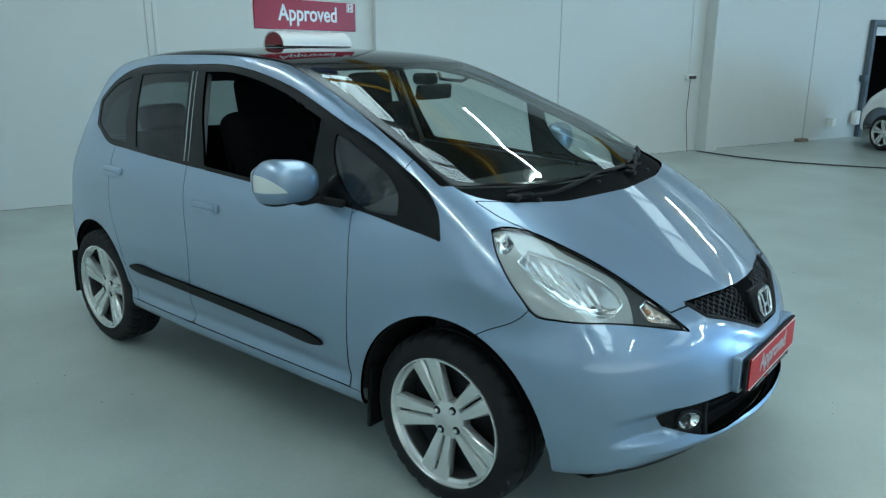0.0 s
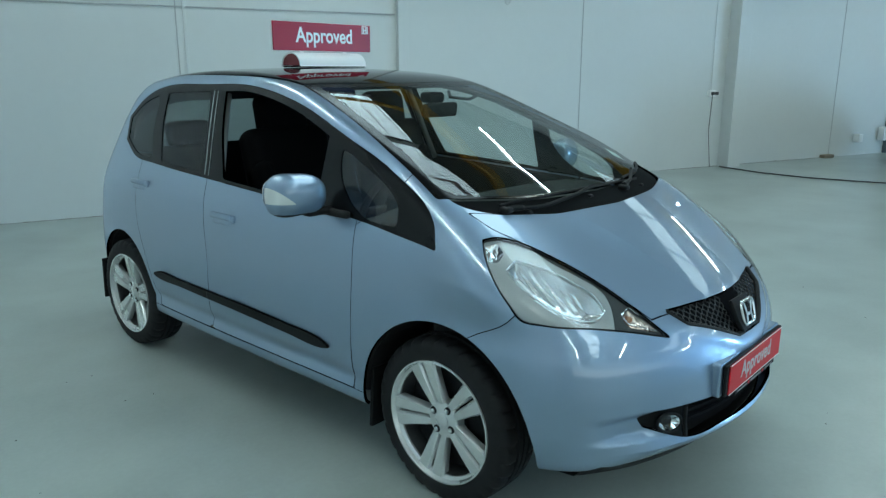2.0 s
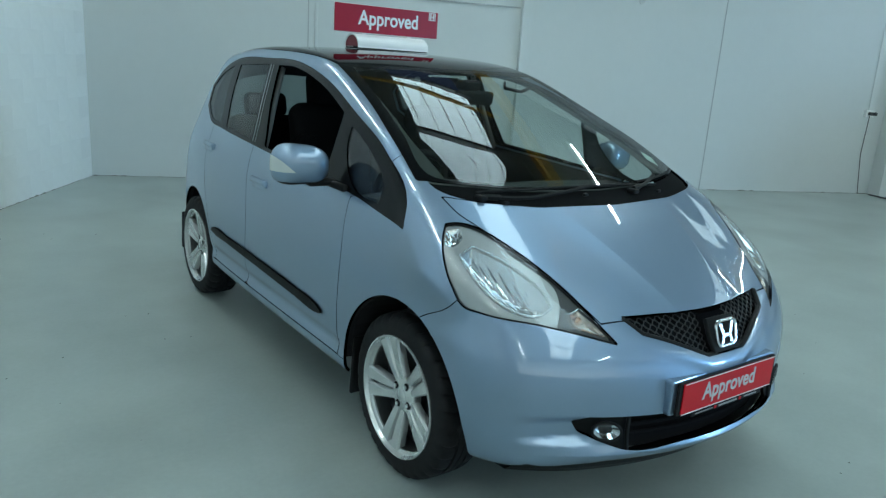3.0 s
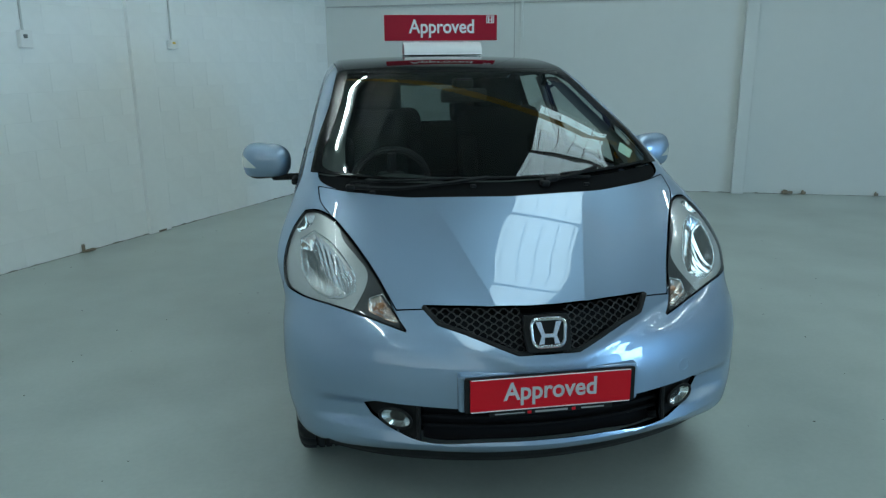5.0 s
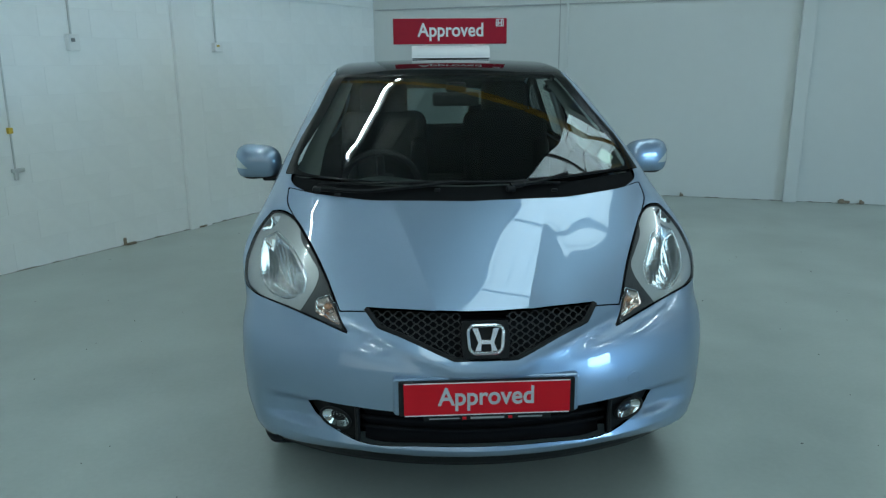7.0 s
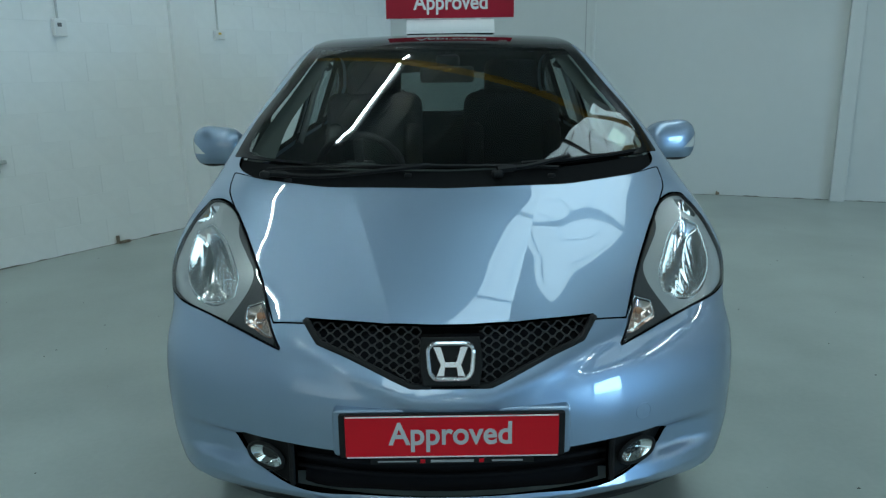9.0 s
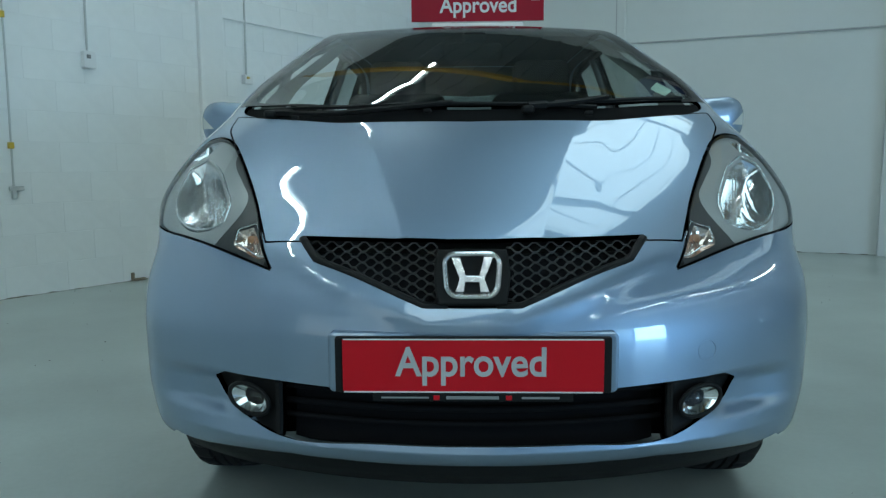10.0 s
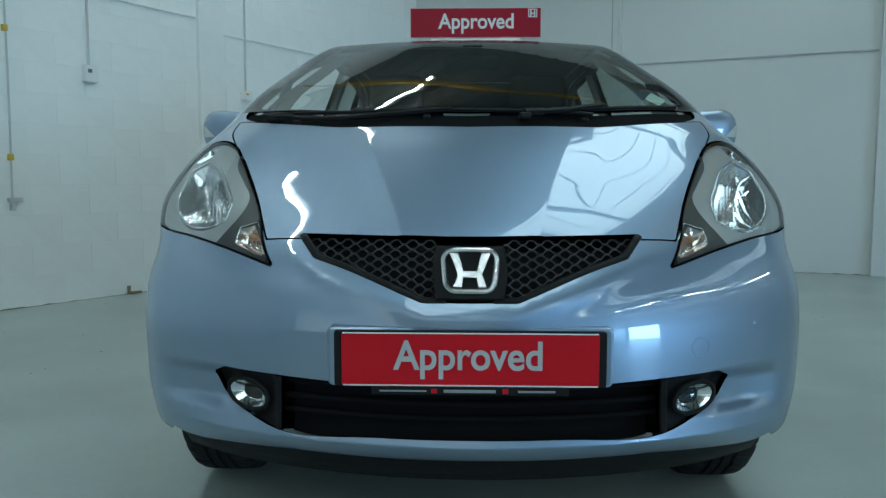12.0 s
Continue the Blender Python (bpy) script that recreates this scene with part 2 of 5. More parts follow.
def lathe(profile, seg=64, axis="X"):
    """A profile of (radius, offset) turned round the X axis."""
    bm = bmesh.new()
    rings = []
    for i in range(seg):
        a = 2 * math.pi * i / seg
        rings.append([bm.verts.new((o, r * math.cos(a), r * math.sin(a))) for r, o in profile])
    for i in range(seg):
        a, b = rings[i], rings[(i + 1) % seg]
        for j in range(len(profile) - 1):
            bm.faces.new((a[j], a[j + 1], b[j + 1], b[j]))
    return bm


def tube(points, radius, seg=8, caps=True):
    """A round rod along points."""
    bm = bmesh.new()
    pts = [Vector(p) for p in points]
    rings = []
    for i, p in enumerate(pts):
        way = (pts[min(i + 1, len(pts) - 1)] - pts[max(i - 1, 0)]).normalized()
        side = way.orthogonal().normalized() if i == 0 else (side - way * side.dot(way)).normalized()
        up = way.cross(side)
        r = radius[i] if isinstance(radius, (list, tuple)) else radius
        rings.append([bm.verts.new(p + r * (math.cos(a) * side + math.sin(a) * up)) for a in (2 * math.pi * k / seg for k in range(seg))])
    for a, b in zip(rings, rings[1:]):
        for k in range(seg):
            bm.faces.new((a[k], a[(k + 1) % seg], b[(k + 1) % seg], b[k]))
    if caps:
        bm.faces.new(rings[0][::-1]), bm.faces.new(rings[-1])
    return bm


def curve_through(points, steps=6, sharp=50, closed=True):
    """A smooth line through 2D points; turns of more than sharp degrees stay corners."""
    p = np.array(points, float)
    n = len(p)
    out = []
    for i in range(n if closed else n - 1):
        ids = [(i - 1) % n, i, (i + 1) % n, (i + 2) % n] if closed else [max(i - 1, 0), i, i + 1, min(i + 2, n - 1)]
        a, b, c, d = p[ids]

        def tangent(u, v, w):
            e, f = v - u, w - v
            le, lf = np.hypot(*e), np.hypot(*f)
            if le < 1e-9 or lf < 1e-9:
                return None
            if np.degrees(np.arccos(np.clip(e @ f / le / lf, -1, 1))) > sharp:
                return None
            t = e / le + f / lf
            return t / np.hypot(*t)

        length = np.hypot(*(c - b))
        t0, t1 = tangent(a, b, c), tangent(b, c, d)
        t0 = (c - b) if t0 is None else t0 * length
        t1 = (c - b) if t1 is None else t1 * length
        for k in range(steps):
            s = k / steps
            out.append((2 * s**3 - 3 * s**2 + 1) * b + (s**3 - 2 * s**2 + s) * t0 + (3 * s**2 - 2 * s**3) * c + (s**3 - s**2) * t1)
    if not closed:
        out.append(p[-1])
    return np.array(out)


def prism(outline, depth, axis="y", at=0.0, bevel=0.0):
    """A flat plate with that 2D outline, from at to at + depth along the axis."""
    bm = bmesh.new()
    lay = {"x": lambda a, b, d: (d, a, b), "y": lambda a, b, d: (a, d, b), "z": lambda a, b, d: (a, b, d)}[axis]
    near = [bm.verts.new(lay(a, b, at)) for a, b in outline]
    far = [bm.verts.new(lay(a, b, at + depth)) for a, b in outline]
    f0, f1 = bm.faces.new(near[::-1]), bm.faces.new(far)
    n = len(near)
    for i in range(n):
        bm.faces.new((near[i], near[(i + 1) % n], far[(i + 1) % n], far[i]))
    bmesh.ops.recalc_face_normals(bm, faces=bm.faces)
    if bevel:
        rim = [e for e in bm.edges if any(len(f.verts) > 4 for f in e.link_faces)]
        bmesh.ops.bevel(bm, geom=rim, offset=bevel, segments=2, profile=0.5, affect="EDGES")
    return bm


def lettering(text, size, mat, parent, m, depth=0.001, label=""):
    """Words in the built-in font as a mesh, in the local XY plane of m."""
    cu = bpy.data.curves.new("lettering", "FONT")
    cu.body, cu.size, cu.extrude, cu.align_x, cu.align_y = text, size, depth, "CENTER", "CENTER"
    cu.offset = size * 0.018
    ob = bpy.data.objects.new("tmp", cu)
    scene.collection.objects.link(ob)
    me = bpy.data.meshes.new_from_object(ob.evaluated_get(bpy.context.evaluated_depsgraph_get()))
    bpy.data.objects.remove(ob)
    me.transform(m @ Matrix.Diagonal((0.90, 1, 1, 1)))
    me.materials.clear()
    return piece("lettering", me, mat, parent, label)


# ---- cutting the car's skin into panels ----
def half_skin(coarse=1.0):
    """The hull's right half (x <= 0) as a fine net of four-sided faces."""
    xs = np.linspace(-0.95, 0, int(64 / coarse))
    ys = np.r_[np.arange(-1.05, 0.55, 0.0138 * coarse), np.arange(0.55, 3.25, 0.024 * coarse), 3.25]
    zs = np.linspace(0.12, 1.75, int(112 / coarse))
    index, spots, faces = {}, [], []

    def spot(x, y, z):
        key = (round(x, 4), round(y, 4), round(z, 4))
        if key not in index:
            index[key] = len(spots)
            spots.append(key)
        return index[key]

    def sheet(us, vs, lay):
        for u0, u1 in zip(us, us[1:]):
            for v0, v1 in zip(vs, vs[1:]):
                faces.append((spot(*lay(u0, v0)), spot(*lay(u1, v0)), spot(*lay(u1, v1)), spot(*lay(u0, v1))))

    sheet(xs, ys, lambda u, v: (u, v, zs[-1]))
    sheet(xs, zs, lambda u, v: (u, ys[0], v))
    sheet(xs[::-1], zs, lambda u, v: (u, ys[-1], v))
    sheet(ys[::-1], zs, lambda u, v: (xs[0], u, v))
    b = np.array(spots)
    s = np.clip(b, (-0.42, -0.15, 0.55), (0, 2.25, 0.85))
    way = b - s
    way /= np.linalg.norm(way, axis=1, keepdims=True)
    return s + way * meet(s, way, 2.5)[:, None], faces


def away(outline, q):
    """Signed distance from 2D points to a closed outline: negative inside."""
    a, b = outline, np.roll(outline, -1, 0)
    best, inside = np.full(len(q), 1e9), np.zeros(len(q), bool)
    for (ax, ay), (bx, by) in zip(a, b):
        ex, ey = bx - ax, by - ay
        wx, wy = q[:, 0] - ax, q[:, 1] - ay
        t = np.clip((wx * ex + wy * ey) / max(ex * ex + ey * ey, 1e-12), 0, 1)
        best = np.minimum(best, (wx - t * ex) ** 2 + (wy - t * ey) ** 2)
        if ay != by:
            inside ^= ((ay > q[:, 1]) != (by > q[:, 1])) & (q[:, 0] < ex * (q[:, 1] - ay) / ey + ax)
    return np.sqrt(best) * np.where(inside, -1, 1)


class Skin:
    """Points and faces, from which panels are cut off one after another."""

    def __init__(self, spots, faces):
        self.spots, self.faces = [tuple(p) for p in spots], faces

    def split(self, g, faces):
        """The faces where g < 0 and those where g > 0; faces across are cut in two."""
        used = sorted({v for f in faces for v in f})
        value = dict(zip(used, g(np.array([self.spots[v] for v in used]))))
        low, high = [], []
        keys = sorted({(min(a, b), max(a, b)) for f in faces for a, b in zip(f, f[1:] + f[:1]) if (value[a] < 0) != (value[b] < 0)})
        cuts = {}
        if keys:
            p, q = (np.array([self.spots[k[i]] for k in keys]) for i in (0, 1))
            u, v = (np.array([value[k[i]] for k in keys]) for i in (0, 1))
            for _ in range(2):
                r = p + (q - p) * (u / np.where(u == v, 1, u - v))[:, None]
                w = g(r)
                same = w * u > 0
                p, u = np.where(same[:, None], r, p), np.where(same, w, u)
                q, v = np.where(same[:, None], q, r), np.where(same, v, w)
            r = p + (q - p) * (u / np.where(u == v, 1, u - v))[:, None]
            cuts = {k: len(self.spots) + i for i, k in enumerate(keys)}
            self.spots += [tuple(s) for s in r]

        def crossing(a, b):
            return cuts[(min(a, b), max(a, b))]

        for f in faces:
            signs = [value[v] < 0 for v in f]
            if all(signs):
                low.append(f)
            elif not any(signs):
                high.append(f)
            else:
                lo, hi = [], []
                for i, v in enumerate(f):
                    w = f[(i + 1) % len(f)]
                    (lo if value[v] < 0 else hi).append(v)
                    if (value[v] < 0) != (value[w] < 0):
                        c = crossing(v, w)
                        lo.append(c), hi.append(c)
                if len(lo) > 2:
                    low.append(tuple(lo))
                if len(hi) > 2:
                    high.append(tuple(hi))
        return low, high

    def take(self, g, gap=0.0016, faces=None):
        """Cuts off the panel where g < 0, with an open joint round it."""
        own = faces is None
        inner, rest = self.split(lambda p: g(p) + gap, self.faces if own else faces)
        if gap:
            _, rest = self.split(lambda p: g(p) - gap, rest)
        if own:
            self.faces = rest
            return inner
        return inner, rest


def sliced(net, faces, *lines):
    """The same faces, cut along lines so that sharp bends of the hull get edges of their own."""
    for g in lines:
        low, high = net.split(g, faces)
        faces = low + high
    return faces


def side_view(points, deep=0.35, sharp=50):
    line = curve_through(points, sharp=sharp)
    return lambda p: np.maximum(away(line, p[:, 1:]), p[:, 0] + deep)


def front_view(points, back=0.3, sharp=50):
    line = curve_through(points, sharp=sharp)
    return lambda p: np.maximum(away(line, np.stack([np.abs(p[:, 0]), p[:, 2]], 1)), p[:, 1] - back)


def top_view(points, above=0.7, sharp=50):
    line = curve_through(points, sharp=sharp)
    return lambda p: np.maximum(away(line, np.stack([np.abs(p[:, 0]), p[:, 1]], 1)), above - p[:, 2])


def corner_view(points, sharp=50):
    """Outline as seen from 45 degrees in front of the right corner: (q, z) with q towards the tail."""
    line = curve_through(points, sharp=sharp)
    return lambda p: np.maximum(away(line, np.stack([(np.abs(p[:, 0]) + p[:, 1]) / math.sqrt(2), p[:, 2]], 1)), p[:, 1] - 0.3)


def panel(name, skin, faces, mat, parent, side=-1, fold=0.014, both=False, offset=0.0, label="", thick=0.0):
    """A panel's mesh: its faces on the hull with the hull's own normals, and edges folded inwards.
    side 1: mirrored to the car's left; both: right and left halves in one mesh. offset: how far it lies over the hull."""
    used = sorted({v for f in faces for v in f})
    at = {v: i for i, v in enumerate(used)}
    p = np.array([skin.spots[v] for v in used])
    n = slope(p)
    p = p + n * offset
    rows = [tuple(at[v] for v in f) for f in faces]
    if both:
        centre = np.abs(p[:, 0]) < 1e-5
        other = np.where(centre, np.arange(len(p)), len(p) + np.cumsum(~centre) - 1)
        rows += [tuple(int(other[v]) for v in f[::-1]) for f in rows]
        flip = np.array((-1, 1, 1))
        p, n = np.r_[p, p[~centre] * flip], np.r_[n, n[~centre] * flip]
    elif side > 0:
        p, n = p * (-1, 1, 1), n * (-1, 1, 1)
        rows = [f[::-1] for f in rows]
    normals = [n[v] for f in rows for v in f]
    if fold:
        seen = {}
        for f in rows:
            for a, b in zip(f, f[1:] + f[:1]):
                seen[(a, b)] = True
        rim = [(a, b) for a, b in seen if (b, a) not in seen]
        ends = sorted({v for e in rim for v in e})
        down = {v: len(p) + len(ends) + i for i, v in enumerate(ends)}
        twin = {v: len(p) + i for i, v in enumerate(ends)}
        base, drop = p[ends], p[ends] - n[ends] * fold
        centre_line = {v for v in ends if abs(p[v][0]) < 1e-5}
        p = np.r_[p, base, drop]
        for a, b in rim:
            if both and a in centre_line and b in centre_line:
                continue
            rows.append((twin[b], twin[a], down[a], down[b]))
            out = np.cross(p[down[a]] - p[a], p[b] - p[a])
            out = -out / max(np.linalg.norm(out), 1e-9)
            normals += [out] * 4
    me = bpy.data.meshes.new(name)
    me.from_pydata(p.tolist(), [], rows)
    me.shade_smooth()
    me.normals_split_custom_set([tuple(v) for v in normals])
    return piece(name, me, mat, parent, label)


# ---- the car: body panels ----
car = tagged(new("car"), "light blue metallic small hatchback parked on the painted floor", "car")

ARCH_F, ARCH_R = (-0.05, 0.318, 0.400), (2.42, 0.315, 0.372)
LAMP = ((0.414, 1.017), (0.412, 0.972), (0.385, 0.90), (0.349, 0.845), (0.311, 0.798), (0.249, 0.788), (0.078, 0.772), (-0.069, 0.746), (-0.196, 0.716), (-0.113, 0.782), (-0.02, 0.850), (0.09, 0.917), (0.19, 0.966), (0.30, 1.010), (0.37, 1.022))
GRILLE = ((-0.2, 0.785), (0.15, 0.785), (0.385, 0.787), (0.335, 0.737), (0.255, 0.713), (0.10, 0.655), (-0.2, 0.651))
INTAKE = ((-0.2, 0.492), (0.273, 0.486), (0.41, 0.490), (0.545, 0.494), (0.582, 0.474), (0.555, 0.43), (0.41, 0.372), (0.2, 0.374), (-0.2, 0.376))
BONNET = ((-0.3, -0.262), (0.0, -0.262), (0.25, -0.238), (0.42, -0.205), (0.593, -0.145), (0.70, -0.06), (0.692, -0.16), (0.66, -0.24), (0.60, -0.36), (0.545, -0.48), (0.50, -0.57), (0.464, -0.655), (0.36, -0.678), (0.26, -0.70), (0.0, -0.727), (-0.3, -0.727))
COWL = ((-0.3, -0.262), (0.0, -0.262), (0.25, -0.238), (0.42, -0.205), (0.593, -0.145), (0.665, -0.075), (0.695, -0.015), (0.70, 0.035), (0.665, 0.005), (0.5, -0.085), (0.3, -0.14), (0.0, -0.17), (-0.3, -0.17))
SCREEN = ((-0.3, -0.17), (0.0, -0.17), (0.3, -0.14), (0.5, -0.085), (0.665, 0.005), (0.73, 0.06), (0.692, 0.30), (0.642, 0.56), (0.59, 0.98), (0.40, 0.93), (0.0, 0.885), (-0.3, 0.885))
SCREEN_CLEAR = ((-0.3, -0.152), (0.0, -0.152), (0.3, -0.124), (0.5, -0.070), (0.650, 0.020), (0.682, 0.076), (0.640, 0.30), (0.592, 0.56), (0.540, 0.925), (0.40, 0.880), (0.0, 0.84), (-0.3, 0.84))
ROOF = ((-0.3, 0.885), (0.0, 0.885), (0.40, 0.93), (0.59, 0.98), (0.60, 1.3), (0.595, 1.8), (0.565, 2.15), (0.3, 2.2), (-0.3, 2.22))
SIDE_OPEN = ((2.132, 1.482), (1.645, 1.505), (1.287, 1.503), (0.914, 1.437), (0.567, 1.317), (0.268, 1.203), (0.021, 1.055), (-0.022, 0.968), (0.176, 0.992), (0.366, 1.015), (0.871, 1.04), (1.463, 1.067), (2.062, 1.095), (2.289, 1.112), (2.464, 1.19), (2.475, 1.316), (2.33, 1.415))
QUARTER_F = ((0.565, 1.272), (0.555, 1.19), (0.49, 1.10), (0.37, 1.03), (0.19, 1.018), (0.205, 1.09), (0.37, 1.195))
WINDOW_F = ((0.66, 1.315), (0.665, 1.04), (0.9, 1.055), (1.36, 1.078), (1.45, 1.30), (1.49, 1.475), (1.287, 1.475), (0.914, 1.405))
WINDOW_R = ((1.62, 1.475), (1.57, 1.25), (1.56, 1.09), (1.98, 1.11), (2.04, 1.30), (2.05, 1.455))
QUARTER_R = ((2.14, 1.445), (2.13, 1.25), (2.09, 1.12), (2.28, 1.13), (2.44, 1.20), (2.45, 1.31), (2.31, 1.395))
DOOR_F = ((0.408, 1.2), (0.402, 0.80), (0.410, 0.335), (1.462, 0.335), (1.444, 0.66), (1.477, 0.90), (1.503, 1.2))
DOOR_R = ((1.503, 1.2), (1.477, 0.90), (1.444, 0.66), (1.462, 0.335), (1.99, 0.335), (2.04, 0.45), (2.12, 0.62), (2.20, 0.80), (2.19, 1.2))
BUMPER = ((-1.3, -0.1), (0.1, -0.1), (0.1, 0.5), (-0.19, 0.702), (-0.362, 0.812), (-0.45, 1.3), (-1.3, 1.3))
WING = ((-0.7, 1.3), (0.19, 1.3), (0.225, 1.12), (0.405, 1.0), (0.405, 0.0), (-0.7, 0.0))
SILL = ((0.3, 0.333), (2.1, 0.333), (2.1, 0.0), (0.3, 0.0))

skin = Skin(*half_skin())


def ring(centre):
    return lambda p: np.maximum(np.hypot(p[:, 1] - centre[0], p[:, 2] - centre[1]) - centre[2], p[:, 0] + 0.35)


skin.take(lambda p: p[:, 2] - (0.272 + 0.045 * np.clip((-0.35 - p[:, 1]) / 0.4, 0, 1)), 0)
for a in (ARCH_F, ARCH_R):
    skin.take(ring(a), 0)
grille_faces = skin.take(front_view(GRILLE, sharp=12), 0)
intake_faces = skin.take(front_view(INTAKE, sharp=25), 0)
lamp_faces = skin.take(corner_view(LAMP), 0.002)
bonnet_faces = skin.take(top_view(BONNET), 0.002)
cowl_faces = skin.take(top_view(COWL), 0.001)
screen_faces = skin.take(top_view(SCREEN), 0.001)
roof_faces = skin.take(top_view(ROOF), 0.002)
rear_glass_faces = skin.take(lambda p: np.maximum(away(curve_through(((-0.2, 1.40), (0.40, 1.39), (0.50, 1.33), (0.55, 1.12), (0.45, 1.08), (-0.2, 1.08))), np.stack([np.abs(p[:, 0]), p[:, 2]], 1)), 2.35 - p[:, 1]), 0.001)
open_faces = skin.take(side_view(SIDE_OPEN), 0.001)
bumper_faces = skin.take(side_view(BUMPER, deep=-1))
door_f_faces = skin.take(side_view(DOOR_F))
door_r_faces = skin.take(side_view(DOOR_R))
sill_faces = skin.take(side_view(SILL), 0.0012)
wing_faces = skin.take(side_view(WING))
shell_faces = skin.faces
clear_faces, border_faces = skin.take(top_view(SCREEN_CLEAR), 0, screen_faces)

bonnet_faces = sliced(skin, bonnet_faces, *(lambda p, d=d: -p[:, 0] - crease_at(p[:, 1]) - d for d in (-0.004, 0.003, 0.010)))
bumper_faces = sliced(skin, bumper_faces, *(lambda p, d=d: p[:, 2] - 0.360 - d for d in (-0.004, 0.0, 0.004)), *(lambda p, c=c: p[:, 2] - c for c in (0.393, 0.400, 0.408, 0.416)))
bumper = panel("front_bumper", skin, bumper_faces, PAINT, car, both=True)
bonnet = panel("bonnet", skin, bonnet_faces, PAINT, car, both=True)
COWL_BLACK = material("dull_black_cowl", (0.008, 0.0085, 0.009), 0.9, grain=0.15, scale=200, specular_ior_level=0.04)
cowl = panel("cowl", skin, cowl_faces, COWL_BLACK, car, both=True, offset=-0.010, label="black plastic cowl below the windscreen")
windscreen = panel("windscreen", skin, clear_faces, GLASS, car, both=True, fold=0, label="clear windscreen")
panel("border", skin, border_faces, TRIM_BLACK, windscreen, both=True, fold=0.004, label="black printed border")
panel("roof", skin, roof_faces, BLACK_GLOSS, car, both=True, label="gloss black glass roof")
panel("body_shell", skin, shell_faces, PAINT, car, both=True)
panel("rear_window", skin, rear_glass_faces, REAR_GLASS, car, both=True, fold=0, label="tinted rear window")
doors = {}
for side, word in ((-1, "right"), (1, "left")):
    panel("front_wing", skin, wing_faces, PAINT, car, side)
    doors[side] = panel("front_door", skin, door_f_faces, PAINT, car, side)
    rear_door = panel("rear_door", skin, door_r_faces, PAINT, car, side)
    panel("sill", skin, sill_faces, PAINT, car, side)
    rest = open_faces
    for name, line, mat in (("quarter_glass", QUARTER_F, SIDE_GLASS), ("door_glass", WINDOW_F, SIDE_GLASS), ("door_glass", WINDOW_R, DARK_GLASS), ("quarter_glass", QUARTER_R, SMOKED_GLASS)):
        pane, rest = skin.take(side_view(line), 0, rest)
        if not (side < 0 and line is WINDOW_F):  # the driver's window is wound down
            panel(name, skin, pane, mat, car, side, fold=0, offset=-0.003)
    panel("window_surround", skin, rest, TRIM_BLACK, car, side, fold=0.012, label="black window surround and pillars")


# ---- the car: parts on and in the body ----
def on_side(y, z):
    """How far out (positive) the right side of the hull is at y, z."""
    return float(meet(np.array([[0, y, z]], float), np.array([[-1.0, 0, 0]]), 1.5)[0])


def on_front(x, z):
    return 0.2 - float(meet(np.array([[x, 0.2, z]], float), np.array([[0, -1.0, 0]]), 1.8)[0])


def on_top(x, y):
    return 0.6 + float(meet(np.array([[x, y, 0.6]], float), np.array([[0, 0, 1.0]]), 1.8)[0])


def mirrored(ob, name=None):
    """A twin of a part and its sub-parts on the car's other side."""
    made = {}
    for o in (ob, *ob.children_recursive):
        me = o.data.copy()
        me.transform(Matrix.Diagonal((-1, 1, 1, 1)))
        me.flip_normals()
        made[o] = piece(o.name.split(".")[0], me, None, made.get(o.parent, o.parent), o.get("label", ""))
    return made[ob]


# inner skin, floor and engine bay: near-black colour stands for shade behind the openings
inner = panel("inner_lining", skin, wing_faces + door_f_faces + door_r_faces + shell_faces, TRIM_AND_SHADE, car, both=True, fold=0, offset=-0.035, label="dark inner lining")
panel("headlining", skin, roof_faces, TRIM_AND_SHADE, car, both=True, fold=0, offset=-0.03)
part("underbody", joined(box(1.30, 2.9, 0.10, (0, 1.25, 0.29), 0.02), box(1.46, 1.5, 0.08, (0, 1.2, 0.30), 0.02)), TRIM_AND_SHADE, car)
part("engine_bay", joined(box(1.00, 0.52, 0.42, (0, -0.37, 0.52), 0.03), box(1.44, 0.10, 0.62, (0, 0.05, 0.66), 0.02)), TRIM_AND_SHADE, car)
valance = bmesh.new()
rows = []
for x in np.linspace(-0.70, 0.70, 41):
    y = on_front(x, 0.36)
    rows.append([valance.verts.new((x, y + d, z)) for d, z in ((0.05, 0.335), (0.075, 0.285), (0.11, 0.250), (0.22, 0.240))])
for p, q in zip(rows, rows[1:]):
    for i in range(3):
        valance.faces.new((p[i], q[i], q[i + 1], p[i + 1]))
part("valance", valance, BLACK_PLASTIC, car, "black lower lip under the bumper", smooth=True)
part("boot_wall", box(1.2, 0.06, 0.6, (0, 2.72, 0.62), 0.01), TRIM_AND_SHADE, car)


def arch_liner(centre, inner_x=0.52):
    y0, z0, r = centre
    bm = bmesh.new()
    rows = []
    for i in range(25):
        a = radians(3 + 180 * i / 24)
        y, z = y0 + (r + 0.004) * math.cos(a), z0 + (r + 0.004) * math.sin(a)
        x = on_side(min(max(y, -0.5), 2.9), max(z, 0.30)) - 0.004
        rows.append([bm.verts.new((-x, y, z)), bm.verts.new((-inner_x, y, z)), bm.verts.new((-inner_x, y0, z0))])
    for a, b in zip(rows, rows[1:]):
        bm.faces.new((a[0], a[1], b[1], b[0]))
        bm.faces.new((a[1], a[2], b[2], b[1])) if a[2] is not b[2] else None
    return bm


for c in (ARCH_F, ARCH_R):
    mirrored(part("arch_liner", arch_liner(c), TRIM_AND_SHADE, car))


